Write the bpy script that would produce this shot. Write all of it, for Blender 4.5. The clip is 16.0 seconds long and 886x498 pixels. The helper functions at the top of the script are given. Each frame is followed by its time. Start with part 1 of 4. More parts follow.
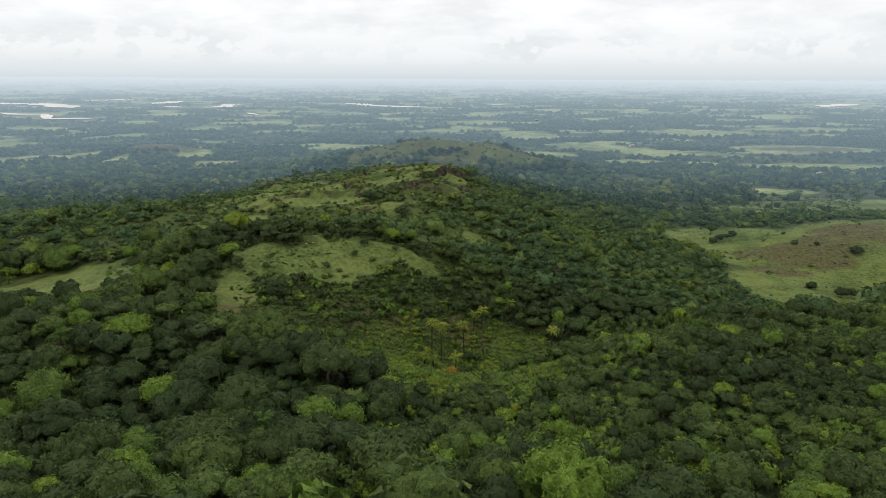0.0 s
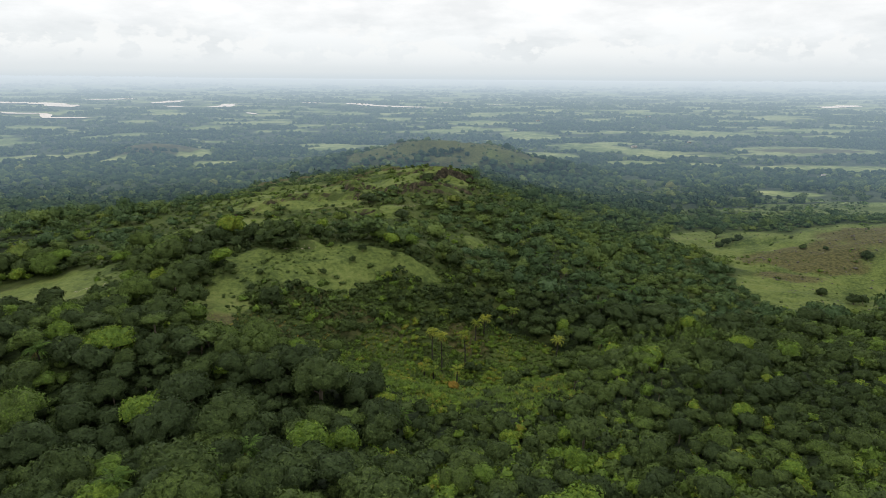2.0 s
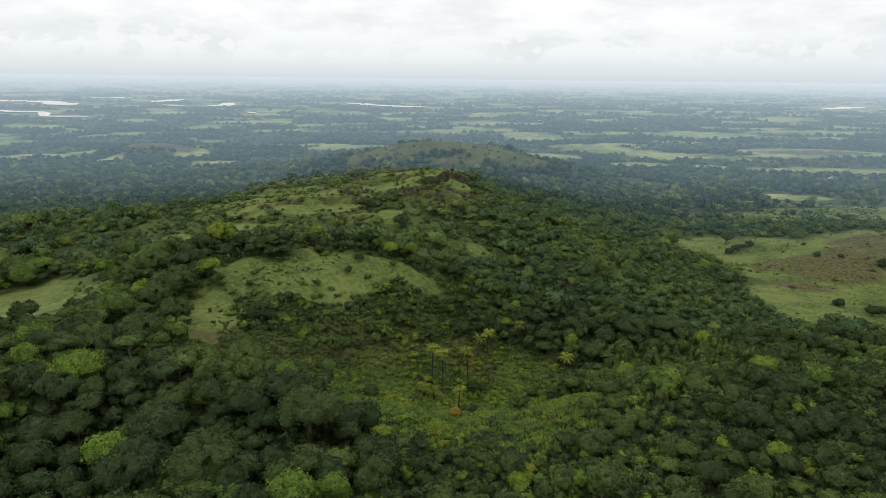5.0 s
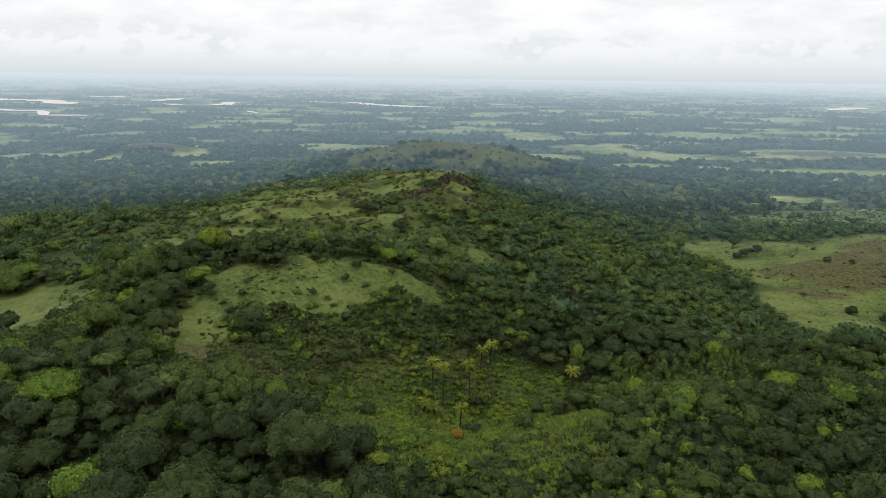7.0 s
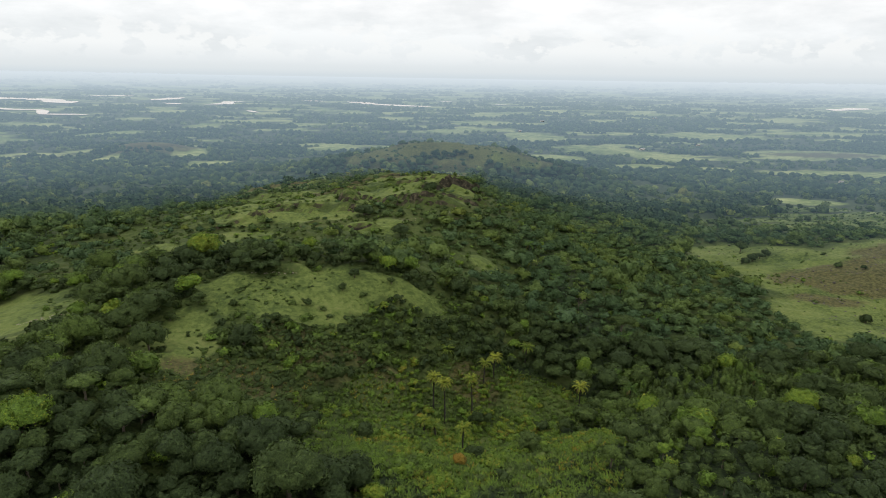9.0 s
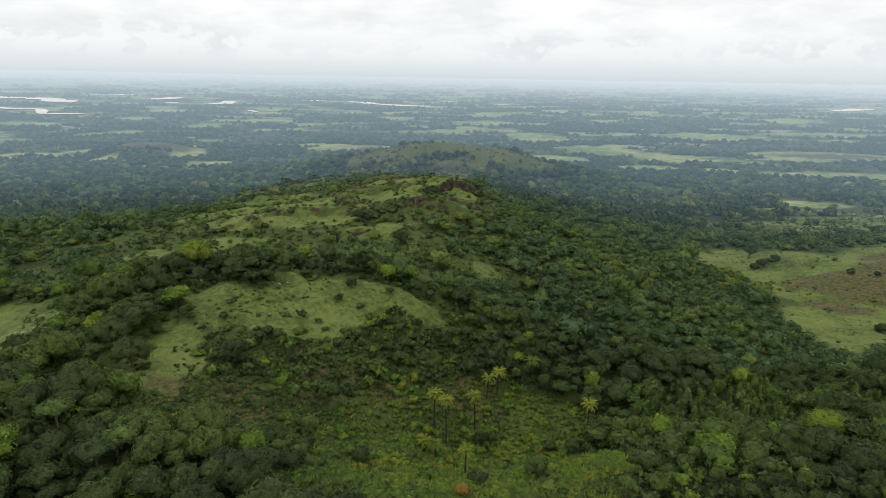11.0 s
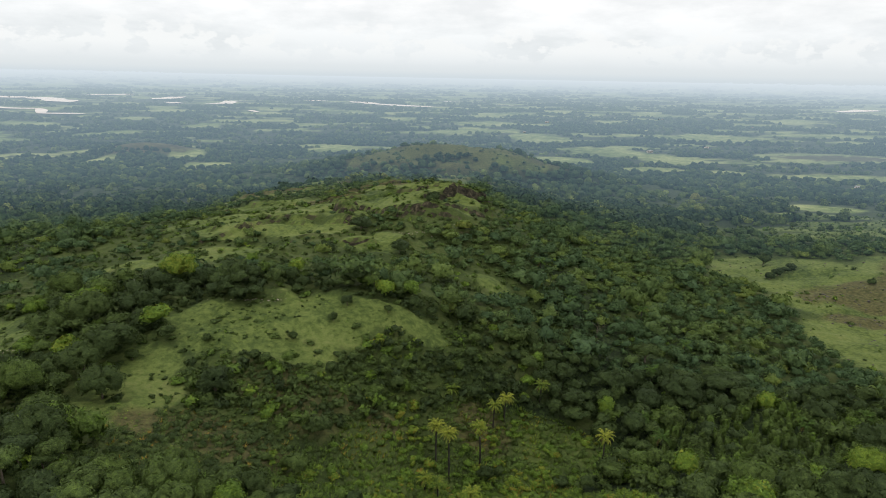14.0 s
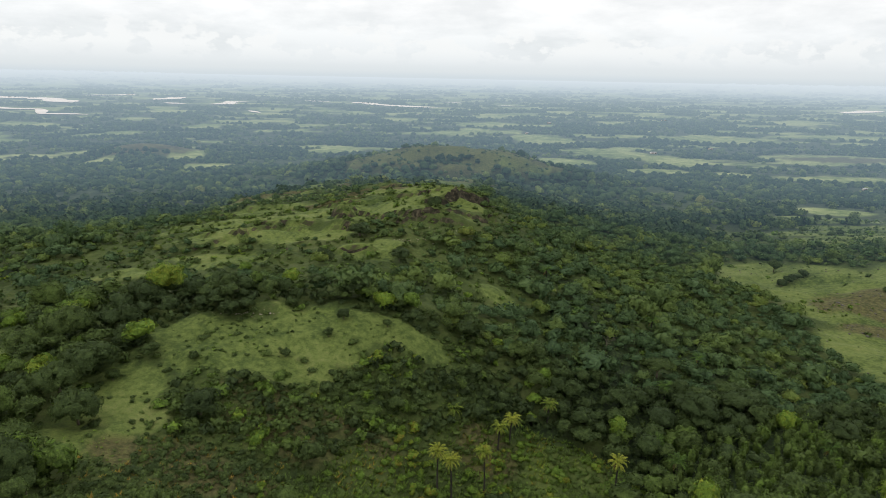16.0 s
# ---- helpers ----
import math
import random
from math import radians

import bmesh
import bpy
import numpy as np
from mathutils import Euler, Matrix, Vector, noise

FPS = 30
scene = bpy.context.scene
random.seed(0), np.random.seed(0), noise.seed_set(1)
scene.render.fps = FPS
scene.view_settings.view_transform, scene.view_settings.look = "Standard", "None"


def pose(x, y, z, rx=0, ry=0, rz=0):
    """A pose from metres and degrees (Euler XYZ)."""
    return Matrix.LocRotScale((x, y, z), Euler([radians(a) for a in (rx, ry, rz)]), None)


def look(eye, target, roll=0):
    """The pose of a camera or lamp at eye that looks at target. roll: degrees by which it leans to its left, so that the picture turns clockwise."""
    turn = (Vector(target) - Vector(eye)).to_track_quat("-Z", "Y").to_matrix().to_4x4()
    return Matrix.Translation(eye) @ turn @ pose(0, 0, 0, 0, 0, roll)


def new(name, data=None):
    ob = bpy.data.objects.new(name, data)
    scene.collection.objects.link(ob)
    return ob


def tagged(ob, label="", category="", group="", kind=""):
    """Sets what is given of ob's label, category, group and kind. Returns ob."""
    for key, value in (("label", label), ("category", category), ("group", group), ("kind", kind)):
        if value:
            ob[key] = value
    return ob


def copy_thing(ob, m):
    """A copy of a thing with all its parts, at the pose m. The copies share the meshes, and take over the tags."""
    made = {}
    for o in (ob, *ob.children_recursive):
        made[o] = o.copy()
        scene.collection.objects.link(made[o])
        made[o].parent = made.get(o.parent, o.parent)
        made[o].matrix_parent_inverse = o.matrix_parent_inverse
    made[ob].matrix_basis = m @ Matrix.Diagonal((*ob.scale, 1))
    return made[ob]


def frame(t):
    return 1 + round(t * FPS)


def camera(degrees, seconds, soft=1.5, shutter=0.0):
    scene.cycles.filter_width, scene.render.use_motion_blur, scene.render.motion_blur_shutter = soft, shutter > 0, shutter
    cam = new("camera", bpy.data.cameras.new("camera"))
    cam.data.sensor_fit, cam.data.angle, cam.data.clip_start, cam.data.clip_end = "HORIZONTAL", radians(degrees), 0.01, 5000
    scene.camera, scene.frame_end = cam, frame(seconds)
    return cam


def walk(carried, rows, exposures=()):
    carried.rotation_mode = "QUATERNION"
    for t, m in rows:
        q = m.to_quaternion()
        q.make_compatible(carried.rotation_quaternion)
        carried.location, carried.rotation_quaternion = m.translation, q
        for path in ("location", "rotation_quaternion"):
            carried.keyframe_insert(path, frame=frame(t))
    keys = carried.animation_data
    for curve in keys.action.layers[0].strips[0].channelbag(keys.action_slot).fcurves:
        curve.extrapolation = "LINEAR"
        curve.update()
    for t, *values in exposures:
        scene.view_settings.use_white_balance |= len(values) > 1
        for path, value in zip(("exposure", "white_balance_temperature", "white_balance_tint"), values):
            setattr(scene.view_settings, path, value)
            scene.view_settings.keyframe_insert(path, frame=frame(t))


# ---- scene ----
cam = camera(72.0, 16.0, soft=0.6)
# seconds, place in metres, heading, pitch, lean
FLIGHT = [
    (0.0, 0.00, 0.00, 140.00, 0.000, -15.684, 0.262),
    (1.5, -0.15, 6.73, 139.89, 0.025, -15.671, 0.383),
    (3.0, -0.32, 13.64, 139.86, 0.050, -15.675, 0.500),
    (4.5, -0.52, 20.72, 139.92, 0.076, -15.692, 0.610),
    (6.0, -0.74, 27.97, 140.03, 0.106, -15.717, 0.714),
    (7.5, -0.97, 35.37, 140.19, 0.142, -15.745, 0.809),
    (9.0, -1.22, 42.93, 140.37, 0.186, -15.772, 0.894),
    (10.5, -1.47, 50.63, 140.57, 0.241, -15.795, 0.967),
    (12.0, -1.72, 58.47, 140.77, 0.308, -15.808, 1.029),
    (13.5, -1.98, 66.44, 140.95, 0.390, -15.807, 1.076),
    (15.0, -2.22, 74.54, 141.09, 0.488, -15.788, 1.108),
    (16.0, -2.38, 80.00, 141.17, 0.565, -15.763, 1.120),
]
walk(cam, [(t, pose(x, y, z, 90 + pitch, 0, yaw) @ pose(0, 0, 0, 0, 0, lean)) for t, x, y, z, yaw, pitch, lean in FLIGHT])

# ---- sky, sun, exposure ----
scene.view_settings.exposure = 0.0
world = bpy.data.worlds.new("overcast_sky")
scene.world = world
world.use_nodes = True
wt = world.node_tree
wt.nodes.clear()


def wnode(kind, **kw):
    n = wt.nodes.new(kind)
    for k, v in kw.items():
        n.inputs[k].default_value = v
    return n


sky = wt.nodes.new("ShaderNodeTexSky")
sky.sky_type, sky.sun_disc = "NISHITA", False
sky.sun_elevation, sky.sun_rotation = radians(58), radians(-60)
wc = wt.nodes.new("ShaderNodeTexCoord")
sep = wt.nodes.new("ShaderNodeSeparateXYZ")
wt.links.new(wc.outputs["Generated"], sep.inputs[0])
# height above the horizon sets the veil of cloud
height = wt.nodes.new("ShaderNodeValToRGB")
height.color_ramp.elements[0].position, height.color_ramp.elements[0].color = 0.0, (0.69, 0.77, 0.825, 1)
height.color_ramp.elements[1].position, height.color_ramp.elements[1].color = 1.0, (1.0, 1.0, 1.0, 1)
for at, c in ((0.008, (0.77, 0.83, 0.865, 1)), (0.022, (0.825, 0.87, 0.90, 1)), (0.055, (0.89, 0.915, 0.93, 1)), (0.10, (1.0, 1.0, 1.0, 1))):
    e = height.color_ramp.elements.new(at)
    e.color = c
wt.links.new(sep.outputs["Z"], height.inputs[0])
mapping = wt.nodes.new("ShaderNodeMapping")
mapping.inputs["Scale"].default_value = (5.0, 5.0, 16.0)
wt.links.new(wc.outputs["Generated"], mapping.inputs[0])
puffs = wnode("ShaderNodeTexNoise", Scale=1.3, Detail=7.0, Roughness=0.58)
wt.links.new(mapping.outputs[0], puffs.inputs["Vector"])
cloud = wt.nodes.new("ShaderNodeValToRGB")
cloud.color_ramp.elements[0].position, cloud.color_ramp.elements[0].color = 0.36, (0.925, 0.94, 0.95, 1)
cloud.color_ramp.elements[1].position, cloud.color_ramp.elements[1].color = 0.58, (1.10, 1.10, 1.10, 1)
wt.links.new(puffs.outputs["Fac"], cloud.inputs[0])
mul = wt.nodes.new("ShaderNodeMixRGB")
mul.blend_type = "MULTIPLY"
mul.inputs[0].default_value = 1.0
wt.links.new(height.outputs[0], mul.inputs[1])
# the veil is even close to the horizon; small heaped clouds stand in a row above it
def sky_mix(fac, a, b):
    n = wt.nodes.new("ShaderNodeMixRGB")
    wt.links.new(fac, n.inputs[0])
    for i, v in ((1, a), (2, b)):
        if isinstance(v, tuple):
            n.inputs[i].default_value = v
        else:
            wt.links.new(v, n.inputs[i])
    return n.outputs[0]


def sky_band(stops):
    r = wt.nodes.new("ShaderNodeValToRGB")
    r.color_ramp.elements[0].position, r.color_ramp.elements[1].position = stops[0][0], stops[-1][0]
    r.color_ramp.elements[0].color, r.color_ramp.elements[1].color = [(v, v, v, 1) for v in (stops[0][1], stops[-1][1])]
    for at, v in stops[1:-1]:
        r.color_ramp.elements.new(at).color = (v, v, v, 1)
    wt.links.new(sep.outputs["Z"], r.inputs[0])
    return r.outputs[0]


even = sky_mix(sky_band([(0.012, 0.0), (0.06, 1.0)]), (1.0, 1.0, 1.0, 1), cloud.outputs[0])
heap_map = wt.nodes.new("ShaderNodeMapping")
heap_map.inputs["Scale"].default_value = (9.0, 9.0, 15.0)
wt.links.new(wc.outputs["Generated"], heap_map.inputs[0])
heaps = wnode("ShaderNodeTexNoise", Scale=2.2, Detail=6.0, Roughness=0.55)
wt.links.new(heap_map.outputs[0], heaps.inputs["Vector"])
# the heaps rise from a flat foot: the higher, the more of the noise is cut away
cut = wt.nodes.new("ShaderNodeMath")
cut.operation = "MULTIPLY_ADD"
cut.inputs[1].default_value = -3.6
wt.links.new(sep.outputs["Z"], cut.inputs[0])
wt.links.new(heaps.outputs["Fac"], cut.inputs[2])
edge = wt.nodes.new("ShaderNodeValToRGB")
edge.color_ramp.elements[0].position, edge.color_ramp.elements[1].position = 0.31, 0.36
wt.links.new(cut.outputs[0], edge.inputs[0])
heap = wt.nodes.new("ShaderNodeMath")
heap.operation = "MULTIPLY"
wt.links.new(edge.outputs[0], heap.inputs[0])
wt.links.new(sky_band([(0.016, 0.0), (0.04, 1.0), (0.07, 0.5), (0.09, 0.0)]), heap.inputs[1])
piled = sky_mix(heap.outputs[0], even, (1.115, 1.10, 1.085, 1))
wt.links.new(piled, mul.inputs[2])
blue = wt.nodes.new("ShaderNodeMixRGB")
blue.blend_type = "MULTIPLY"
blue.inputs[0].default_value = 1.0
blue.inputs[2].default_value = (0.08, 0.08, 0.08, 1)
wt.links.new(sky.outputs[0], blue.inputs[1])
over = wt.nodes.new("ShaderNodeMixRGB")
over.inputs[0].default_value = 0.92
wt.links.new(blue.outputs[0], over.inputs[1])
wt.links.new(mul.outputs[0], over.inputs[2])
bg = wnode("ShaderNodeBackground", Strength=1.0)
# an overcast sky grows brighter towards the zenith
rise = wt.nodes.new("ShaderNodeMapRange")
for k, v in (("From Min", 0.13), ("From Max", 1.0), ("To Min", 1.0), ("To Max", 1.33)):
    rise.inputs[k].default_value = v
wt.links.new(sep.outputs["Z"], rise.inputs["Value"])
wt.links.new(rise.outputs[0], bg.inputs["Strength"])
wt.links.new(over.outputs[0], bg.inputs[0])
wout = wt.nodes.new("ShaderNodeOutputWorld")
wt.links.new(bg.outputs[0], wout.inputs[0])

sun = new("sun", bpy.data.lights.new("sun", "SUN"))
sun.data.energy, sun.data.angle, sun.data.color = 0.55, radians(20), (1.0, 0.96, 0.88)
sun.matrix_world = look((-60, -10, 100), (0, 25, 0))

# ---- materials ----
def material(name):
    m = bpy.data.materials.new(name)
    m.use_nodes = True
    return m, m.node_tree.nodes, m.node_tree.links, m.node_tree.nodes["Principled BSDF"]


def ramp(nodes, stops):
    r = nodes.new("ShaderNodeValToRGB")
    els = r.color_ramp.elements
    els[0].position, els[0].color = stops[0][0], (*stops[0][1], 1)
    els[1].position, els[1].color = stops[-1][0], (*stops[-1][1], 1)
    for at, c in stops[1:-1]:
        els.new(at).color = (*c, 1)
    return r


def noise_of(nodes, links, scale, detail=4.0, rough=0.55, vector=None):
    n = nodes.new("ShaderNodeTexNoise")
    n.inputs["Scale"].default_value, n.inputs["Detail"].default_value, n.inputs["Roughness"].default_value = scale, detail, rough
    if vector is not None:
        links.new(vector, n.inputs["Vector"])
    return n


def mixed(nodes, links, fac, a, b, blend="MIX"):
    n = nodes.new("ShaderNodeMixRGB")
    n.blend_type = blend
    for i, v in enumerate((fac, a, b)):
        if isinstance(v, (int, float)):
            n.inputs[i].default_value = v
        elif isinstance(v, tuple):
            n.inputs[i].default_value = (*v, 1)
        else:
            links.new(v, n.inputs[i])
    return n.outputs[0]


def attribute(nodes, name):
    a = nodes.new("ShaderNodeAttribute")
    a.attribute_name = name
    return a.outputs["Fac"]


def math_node(nodes, links, op, a, b, clamp=False):
    n = nodes.new("ShaderNodeMath")
    n.operation, n.use_clamp = op, clamp
    for i, v in enumerate((a, b)):
        if isinstance(v, (int, float)):
            n.inputs[i].default_value = v
        else:
            links.new(v, n.inputs[i])
    return n.outputs[0]


def painted_haze(nodes, links, shader):
    """Paints haze into the material: emission mixed in, more with distance from the origin."""
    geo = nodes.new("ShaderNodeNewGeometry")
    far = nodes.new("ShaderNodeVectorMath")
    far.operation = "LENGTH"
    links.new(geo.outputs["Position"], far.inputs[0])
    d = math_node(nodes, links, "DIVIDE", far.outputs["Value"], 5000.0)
    # share of painted haze by distance in metres
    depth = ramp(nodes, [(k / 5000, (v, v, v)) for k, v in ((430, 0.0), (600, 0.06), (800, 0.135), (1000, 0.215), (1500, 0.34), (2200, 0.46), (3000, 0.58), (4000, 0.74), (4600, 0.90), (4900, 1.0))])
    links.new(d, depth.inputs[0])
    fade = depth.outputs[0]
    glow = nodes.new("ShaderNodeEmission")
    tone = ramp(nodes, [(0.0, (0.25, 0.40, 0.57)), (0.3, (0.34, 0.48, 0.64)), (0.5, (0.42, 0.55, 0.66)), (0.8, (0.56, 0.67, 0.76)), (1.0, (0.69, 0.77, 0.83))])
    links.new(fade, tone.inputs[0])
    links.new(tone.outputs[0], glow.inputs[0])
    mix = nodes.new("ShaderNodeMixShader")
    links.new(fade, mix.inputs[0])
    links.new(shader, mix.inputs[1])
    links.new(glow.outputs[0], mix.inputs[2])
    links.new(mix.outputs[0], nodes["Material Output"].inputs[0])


GREENS = [(0.0, (0.044, 0.067, 0.026)), (0.25, (0.059, 0.088, 0.028)), (0.45, (0.077, 0.112, 0.033)),
          (0.62, (0.094, 0.140, 0.034)), (0.78, (0.120, 0.200, 0.030)), (0.9, (0.17, 0.232, 0.030)), (1.0, (0.27, 0.17, 0.035))]


def foliage(name, far=False, shift=0.0, stops=GREENS, hazed=False):
    """Leaves: the tint of the plant picks the green, single leaves vary about it."""
    m, nodes, links, bsdf = material(name)
    tint = attribute(nodes, "tint")
    geo = nodes.new("ShaderNodeNewGeometry")
    info = nodes.new("ShaderNodeObjectInfo")
    leaf = math_node(nodes, links, "SUBTRACT", geo.outputs["Random Per Island"], 0.5)
    leaf = math_node(nodes, links, "MULTIPLY", leaf, 0.2)
    one = math_node(nodes, links, "SUBTRACT", info.outputs["Random"], 0.5)
    one = math_node(nodes, links, "MULTIPLY", one, 0.1)
    f = math_node(nodes, links, "ADD", tint, leaf)
    f = math_node(nodes, links, "ADD", f, one)
    f = math_node(nodes, links, "ADD", f, shift, True)
    r = ramp(nodes, stops)
    links.new(f, r.inputs[0])
    pos = geo.outputs["Position"]
    n = noise_of(nodes, links, 0.8 if not far else 0.12, 4.0, 0.6, pos)
    value = ramp(nodes, [(0.3, (0.66, 0.70, 0.68)), (0.7, (1.32, 1.28, 1.2))])
    links.new(n.outputs["Fac"], value.inputs[0])
    colour = mixed(nodes, links, 1.0, r.outputs[0], value.outputs[0], "MULTIPLY")
    tiny = noise_of(nodes, links, 3.6 if not far else 0.5, 2.0, 0.7, pos)
    speck = ramp(nodes, [(0.36, (0.68, 0.70, 0.70)), (0.5, (1.0, 1.0, 1.0)), (0.64, (1.4, 1.36, 1.2))])
    links.new(tiny.outputs["Fac"], speck.inputs[0])
    colour = mixed(nodes, links, 1.0, colour, speck.outputs[0], "MULTIPLY")
    links.new(colour, bsdf.inputs["Base Color"])
    bsdf.inputs["Roughness"].default_value = 0.75
    bsdf.inputs["Specular IOR Level"].default_value = 0.14
    bump = nodes.new("ShaderNodeBump")
    bump.inputs["Strength"].default_value = 0.7
    bump.inputs["Distance"].default_value = 3.0 if far else 0.3
    rough = noise_of(nodes, links, 0.35 if far else 2.8, 3.0, 0.6, pos)
    links.new(rough.outputs["Fac"], bump.inputs["Height"])
    links.new(bump.outputs[0], bsdf.inputs["Normal"])
    # light comes through the leaves as well
    thin = nodes.new("ShaderNodeBsdfTranslucent")
    links.new(colour, thin.inputs["Color"])
    leaf_mix = nodes.new("ShaderNodeMixShader")
    leaf_mix.inputs[0].default_value = 0.25
    links.new(bsdf.outputs[0], leaf_mix.inputs[1])
    links.new(thin.outputs[0], leaf_mix.inputs[2])
    links.new(leaf_mix.outputs[0], nodes["Material Output"].inputs[0])
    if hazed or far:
        painted_haze(nodes, links, leaf_mix.outputs[0])
    return m


def ground_material(name, far=False):
    """Pasture, dry turf, fern, woods floor and bare soil, by the cover that grows there and the steepness."""
    m, nodes, links, bsdf = material(name)
    geo = nodes.new("ShaderNodeNewGeometry")
    pos = geo.outputs["Position"]
    broad = noise_of(nodes, links, 0.035 if not far else 0.006, 5.0, 0.6, pos)
    fine = noise_of(nodes, links, 0.55 if not far else 0.05, 6.0, 0.65, pos)
    grain = noise_of(nodes, links, 4.0, 3.0, 0.7, pos)
    turf = ramp(nodes, [(0.37, (0.034, 0.055, 0.014)), (0.46, (0.074, 0.102, 0.025)), (0.54, (0.116, 0.148, 0.038)), (0.64, (0.155, 0.172, 0.058))] if not far else [(0.38, (0.066, 0.095, 0.026)), (0.46, (0.14, 0.182, 0.055)), (0.58, (0.29, 0.31, 0.125))])
    links.new(mixed(nodes, links, 0.5, broad.outputs["Fac"], fine.outputs["Fac"]), turf.inputs[0])
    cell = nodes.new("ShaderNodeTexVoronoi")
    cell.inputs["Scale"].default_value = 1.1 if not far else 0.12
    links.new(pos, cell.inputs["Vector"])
    # floor of the woods: leafy green, darker towards the cell edges
    woods_floor = ramp(nodes, [(0.0, (0.040, 0.060, 0.014)), (0.35, (0.025, 0.041, 0.012)), (0.8, (0.009, 0.015, 0.006))] if not far else [(0.0, (0.072, 0.092, 0.032)), (0.4, (0.046, 0.064, 0.023)), (0.8, (0.024, 0.036, 0.014))])
    links.new(math_node(nodes, links, "ADD", cell.outputs["Distance"], math_node(nodes, links, "SUBTRACT", fine.outputs["Fac"], 0.5)), woods_floor.inputs[0])
    dry = ramp(nodes, [(0.38, (0.042, 0.043, 0.016)), (0.5, (0.080, 0.072, 0.029)), (0.62, (0.108, 0.110, 0.038))])
    links.new(fine.outputs["Fac"], dry.inputs[0])
    # bare soil of steep faces, its brown darkened to include their shade
    shaded_earth = ramp(nodes, [(0.36, (0.014, 0.013, 0.009)), (0.52, (0.034, 0.030, 0.019)), (0.68, (0.11, 0.092, 0.058))])
    links.new(fine.outputs["Fac"], shaded_earth.inputs[0])
    c = mixed(nodes, links, attribute(nodes, "pasture"), woods_floor.outputs[0], turf.outputs[0])
    edge = math_node(nodes, links, "ADD", attribute(nodes, "dry"), math_node(nodes, links, "MULTIPLY", math_node(nodes, links, "SUBTRACT", fine.outputs["Fac"], 0.5), 1.6), True)
    c = mixed(nodes, links, math_node(nodes, links, "MULTIPLY", edge, attribute(nodes, "dry"), True), c, dry.outputs[0])
    sepn = nodes.new("ShaderNodeSeparateXYZ")
    links.new(geo.outputs["True Normal"], sepn.inputs[0])
    steep = math_node(nodes, links, "SUBTRACT", 0.60, sepn.outputs["Z"])
    steep = math_node(nodes, links, "ADD", steep, math_node(nodes, links, "MULTIPLY", math_node(nodes, links, "SUBTRACT", fine.outputs["Fac"], 0.5), 0.5))
    steep = math_node(nodes, links, "MULTIPLY", steep, 7.0, True)
    steep = math_node(nodes, links, "MULTIPLY", steep, attribute(nodes, "bare"), True)
    c = mixed(nodes, links, steep, c, shaded_earth.outputs[0])
    speck = ramp(nodes, [(0.35, (0.7, 0.72, 0.7)), (0.65, (1.22, 1.2, 1.15))])
    links.new(grain.outputs["Fac"], speck.inputs[0])
    c = mixed(nodes, links, 1.0, c, speck.outputs[0], "MULTIPLY")
    links.new(c, bsdf.inputs["Base Color"])
    bsdf.inputs["Roughness"].default_value = 0.9
    bsdf.inputs["Specular IOR Level"].default_value = 0.15
    bump = nodes.new("ShaderNodeBump")
    bump.inputs["Strength"].default_value, bump.inputs["Distance"].default_value = 0.7, 0.5
    links.new(fine.outputs["Fac"], bump.inputs["Height"])
    links.new(bump.outputs[0], bsdf.inputs["Normal"])
    painted_haze(nodes, links, bsdf.outputs[0])
    return m


def plain_material(name, a, b, scale, rough=0.85, bump_by=0.3):
    """Two tones of one surface, mottled at two scales."""
    m, nodes, links, bsdf = material(name)
    tc = nodes.new("ShaderNodeTexCoord")
    n1 = noise_of(nodes, links, scale, 5.0, 0.6, tc.outputs["Object"])
    n2 = noise_of(nodes, links, scale * 7, 3.0, 0.6, tc.outputs["Object"])
    r = ramp(nodes, [(0.3, a), (0.7, b)])
    links.new(mixed(nodes, links, 0.4, n1.outputs["Fac"], n2.outputs["Fac"]), r.inputs[0])
    links.new(r.outputs[0], bsdf.inputs["Base Color"])
    bsdf.inputs["Roughness"].default_value = rough
    bump = nodes.new("ShaderNodeBump")
    bump.inputs["Strength"].default_value, bump.inputs["Distance"].default_value = bump_by, 0.05
    links.new(n2.outputs["Fac"], bump.inputs["Height"])
    links.new(bump.outputs[0], bsdf.inputs["Normal"])
    return m


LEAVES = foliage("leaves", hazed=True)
# bluer greens than LEAVES: some distance haze is put into the base colour
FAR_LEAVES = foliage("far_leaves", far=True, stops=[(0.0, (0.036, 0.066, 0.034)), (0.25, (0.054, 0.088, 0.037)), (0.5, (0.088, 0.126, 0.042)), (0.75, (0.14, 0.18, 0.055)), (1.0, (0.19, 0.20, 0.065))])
# lighter, bluer copy of the leaf greens, with haze put into the colour
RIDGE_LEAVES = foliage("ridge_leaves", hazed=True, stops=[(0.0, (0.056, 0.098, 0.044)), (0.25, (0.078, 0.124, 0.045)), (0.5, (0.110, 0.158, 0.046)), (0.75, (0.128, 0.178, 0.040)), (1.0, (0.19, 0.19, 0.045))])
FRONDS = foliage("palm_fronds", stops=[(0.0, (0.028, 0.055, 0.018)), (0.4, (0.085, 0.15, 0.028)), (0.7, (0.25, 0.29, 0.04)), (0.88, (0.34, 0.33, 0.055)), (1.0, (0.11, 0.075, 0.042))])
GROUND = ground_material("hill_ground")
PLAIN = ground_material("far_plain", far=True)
BARK = plain_material("bark", (0.06, 0.045, 0.03), (0.17, 0.14, 0.10), 1.2)
PALM_BARK = plain_material("palm_bark", (0.012, 0.010, 0.008), (0.045, 0.038, 0.028), 2.0)
STONE = plain_material("stone", (0.035, 0.032, 0.028), (0.13, 0.12, 0.10), 0.8)
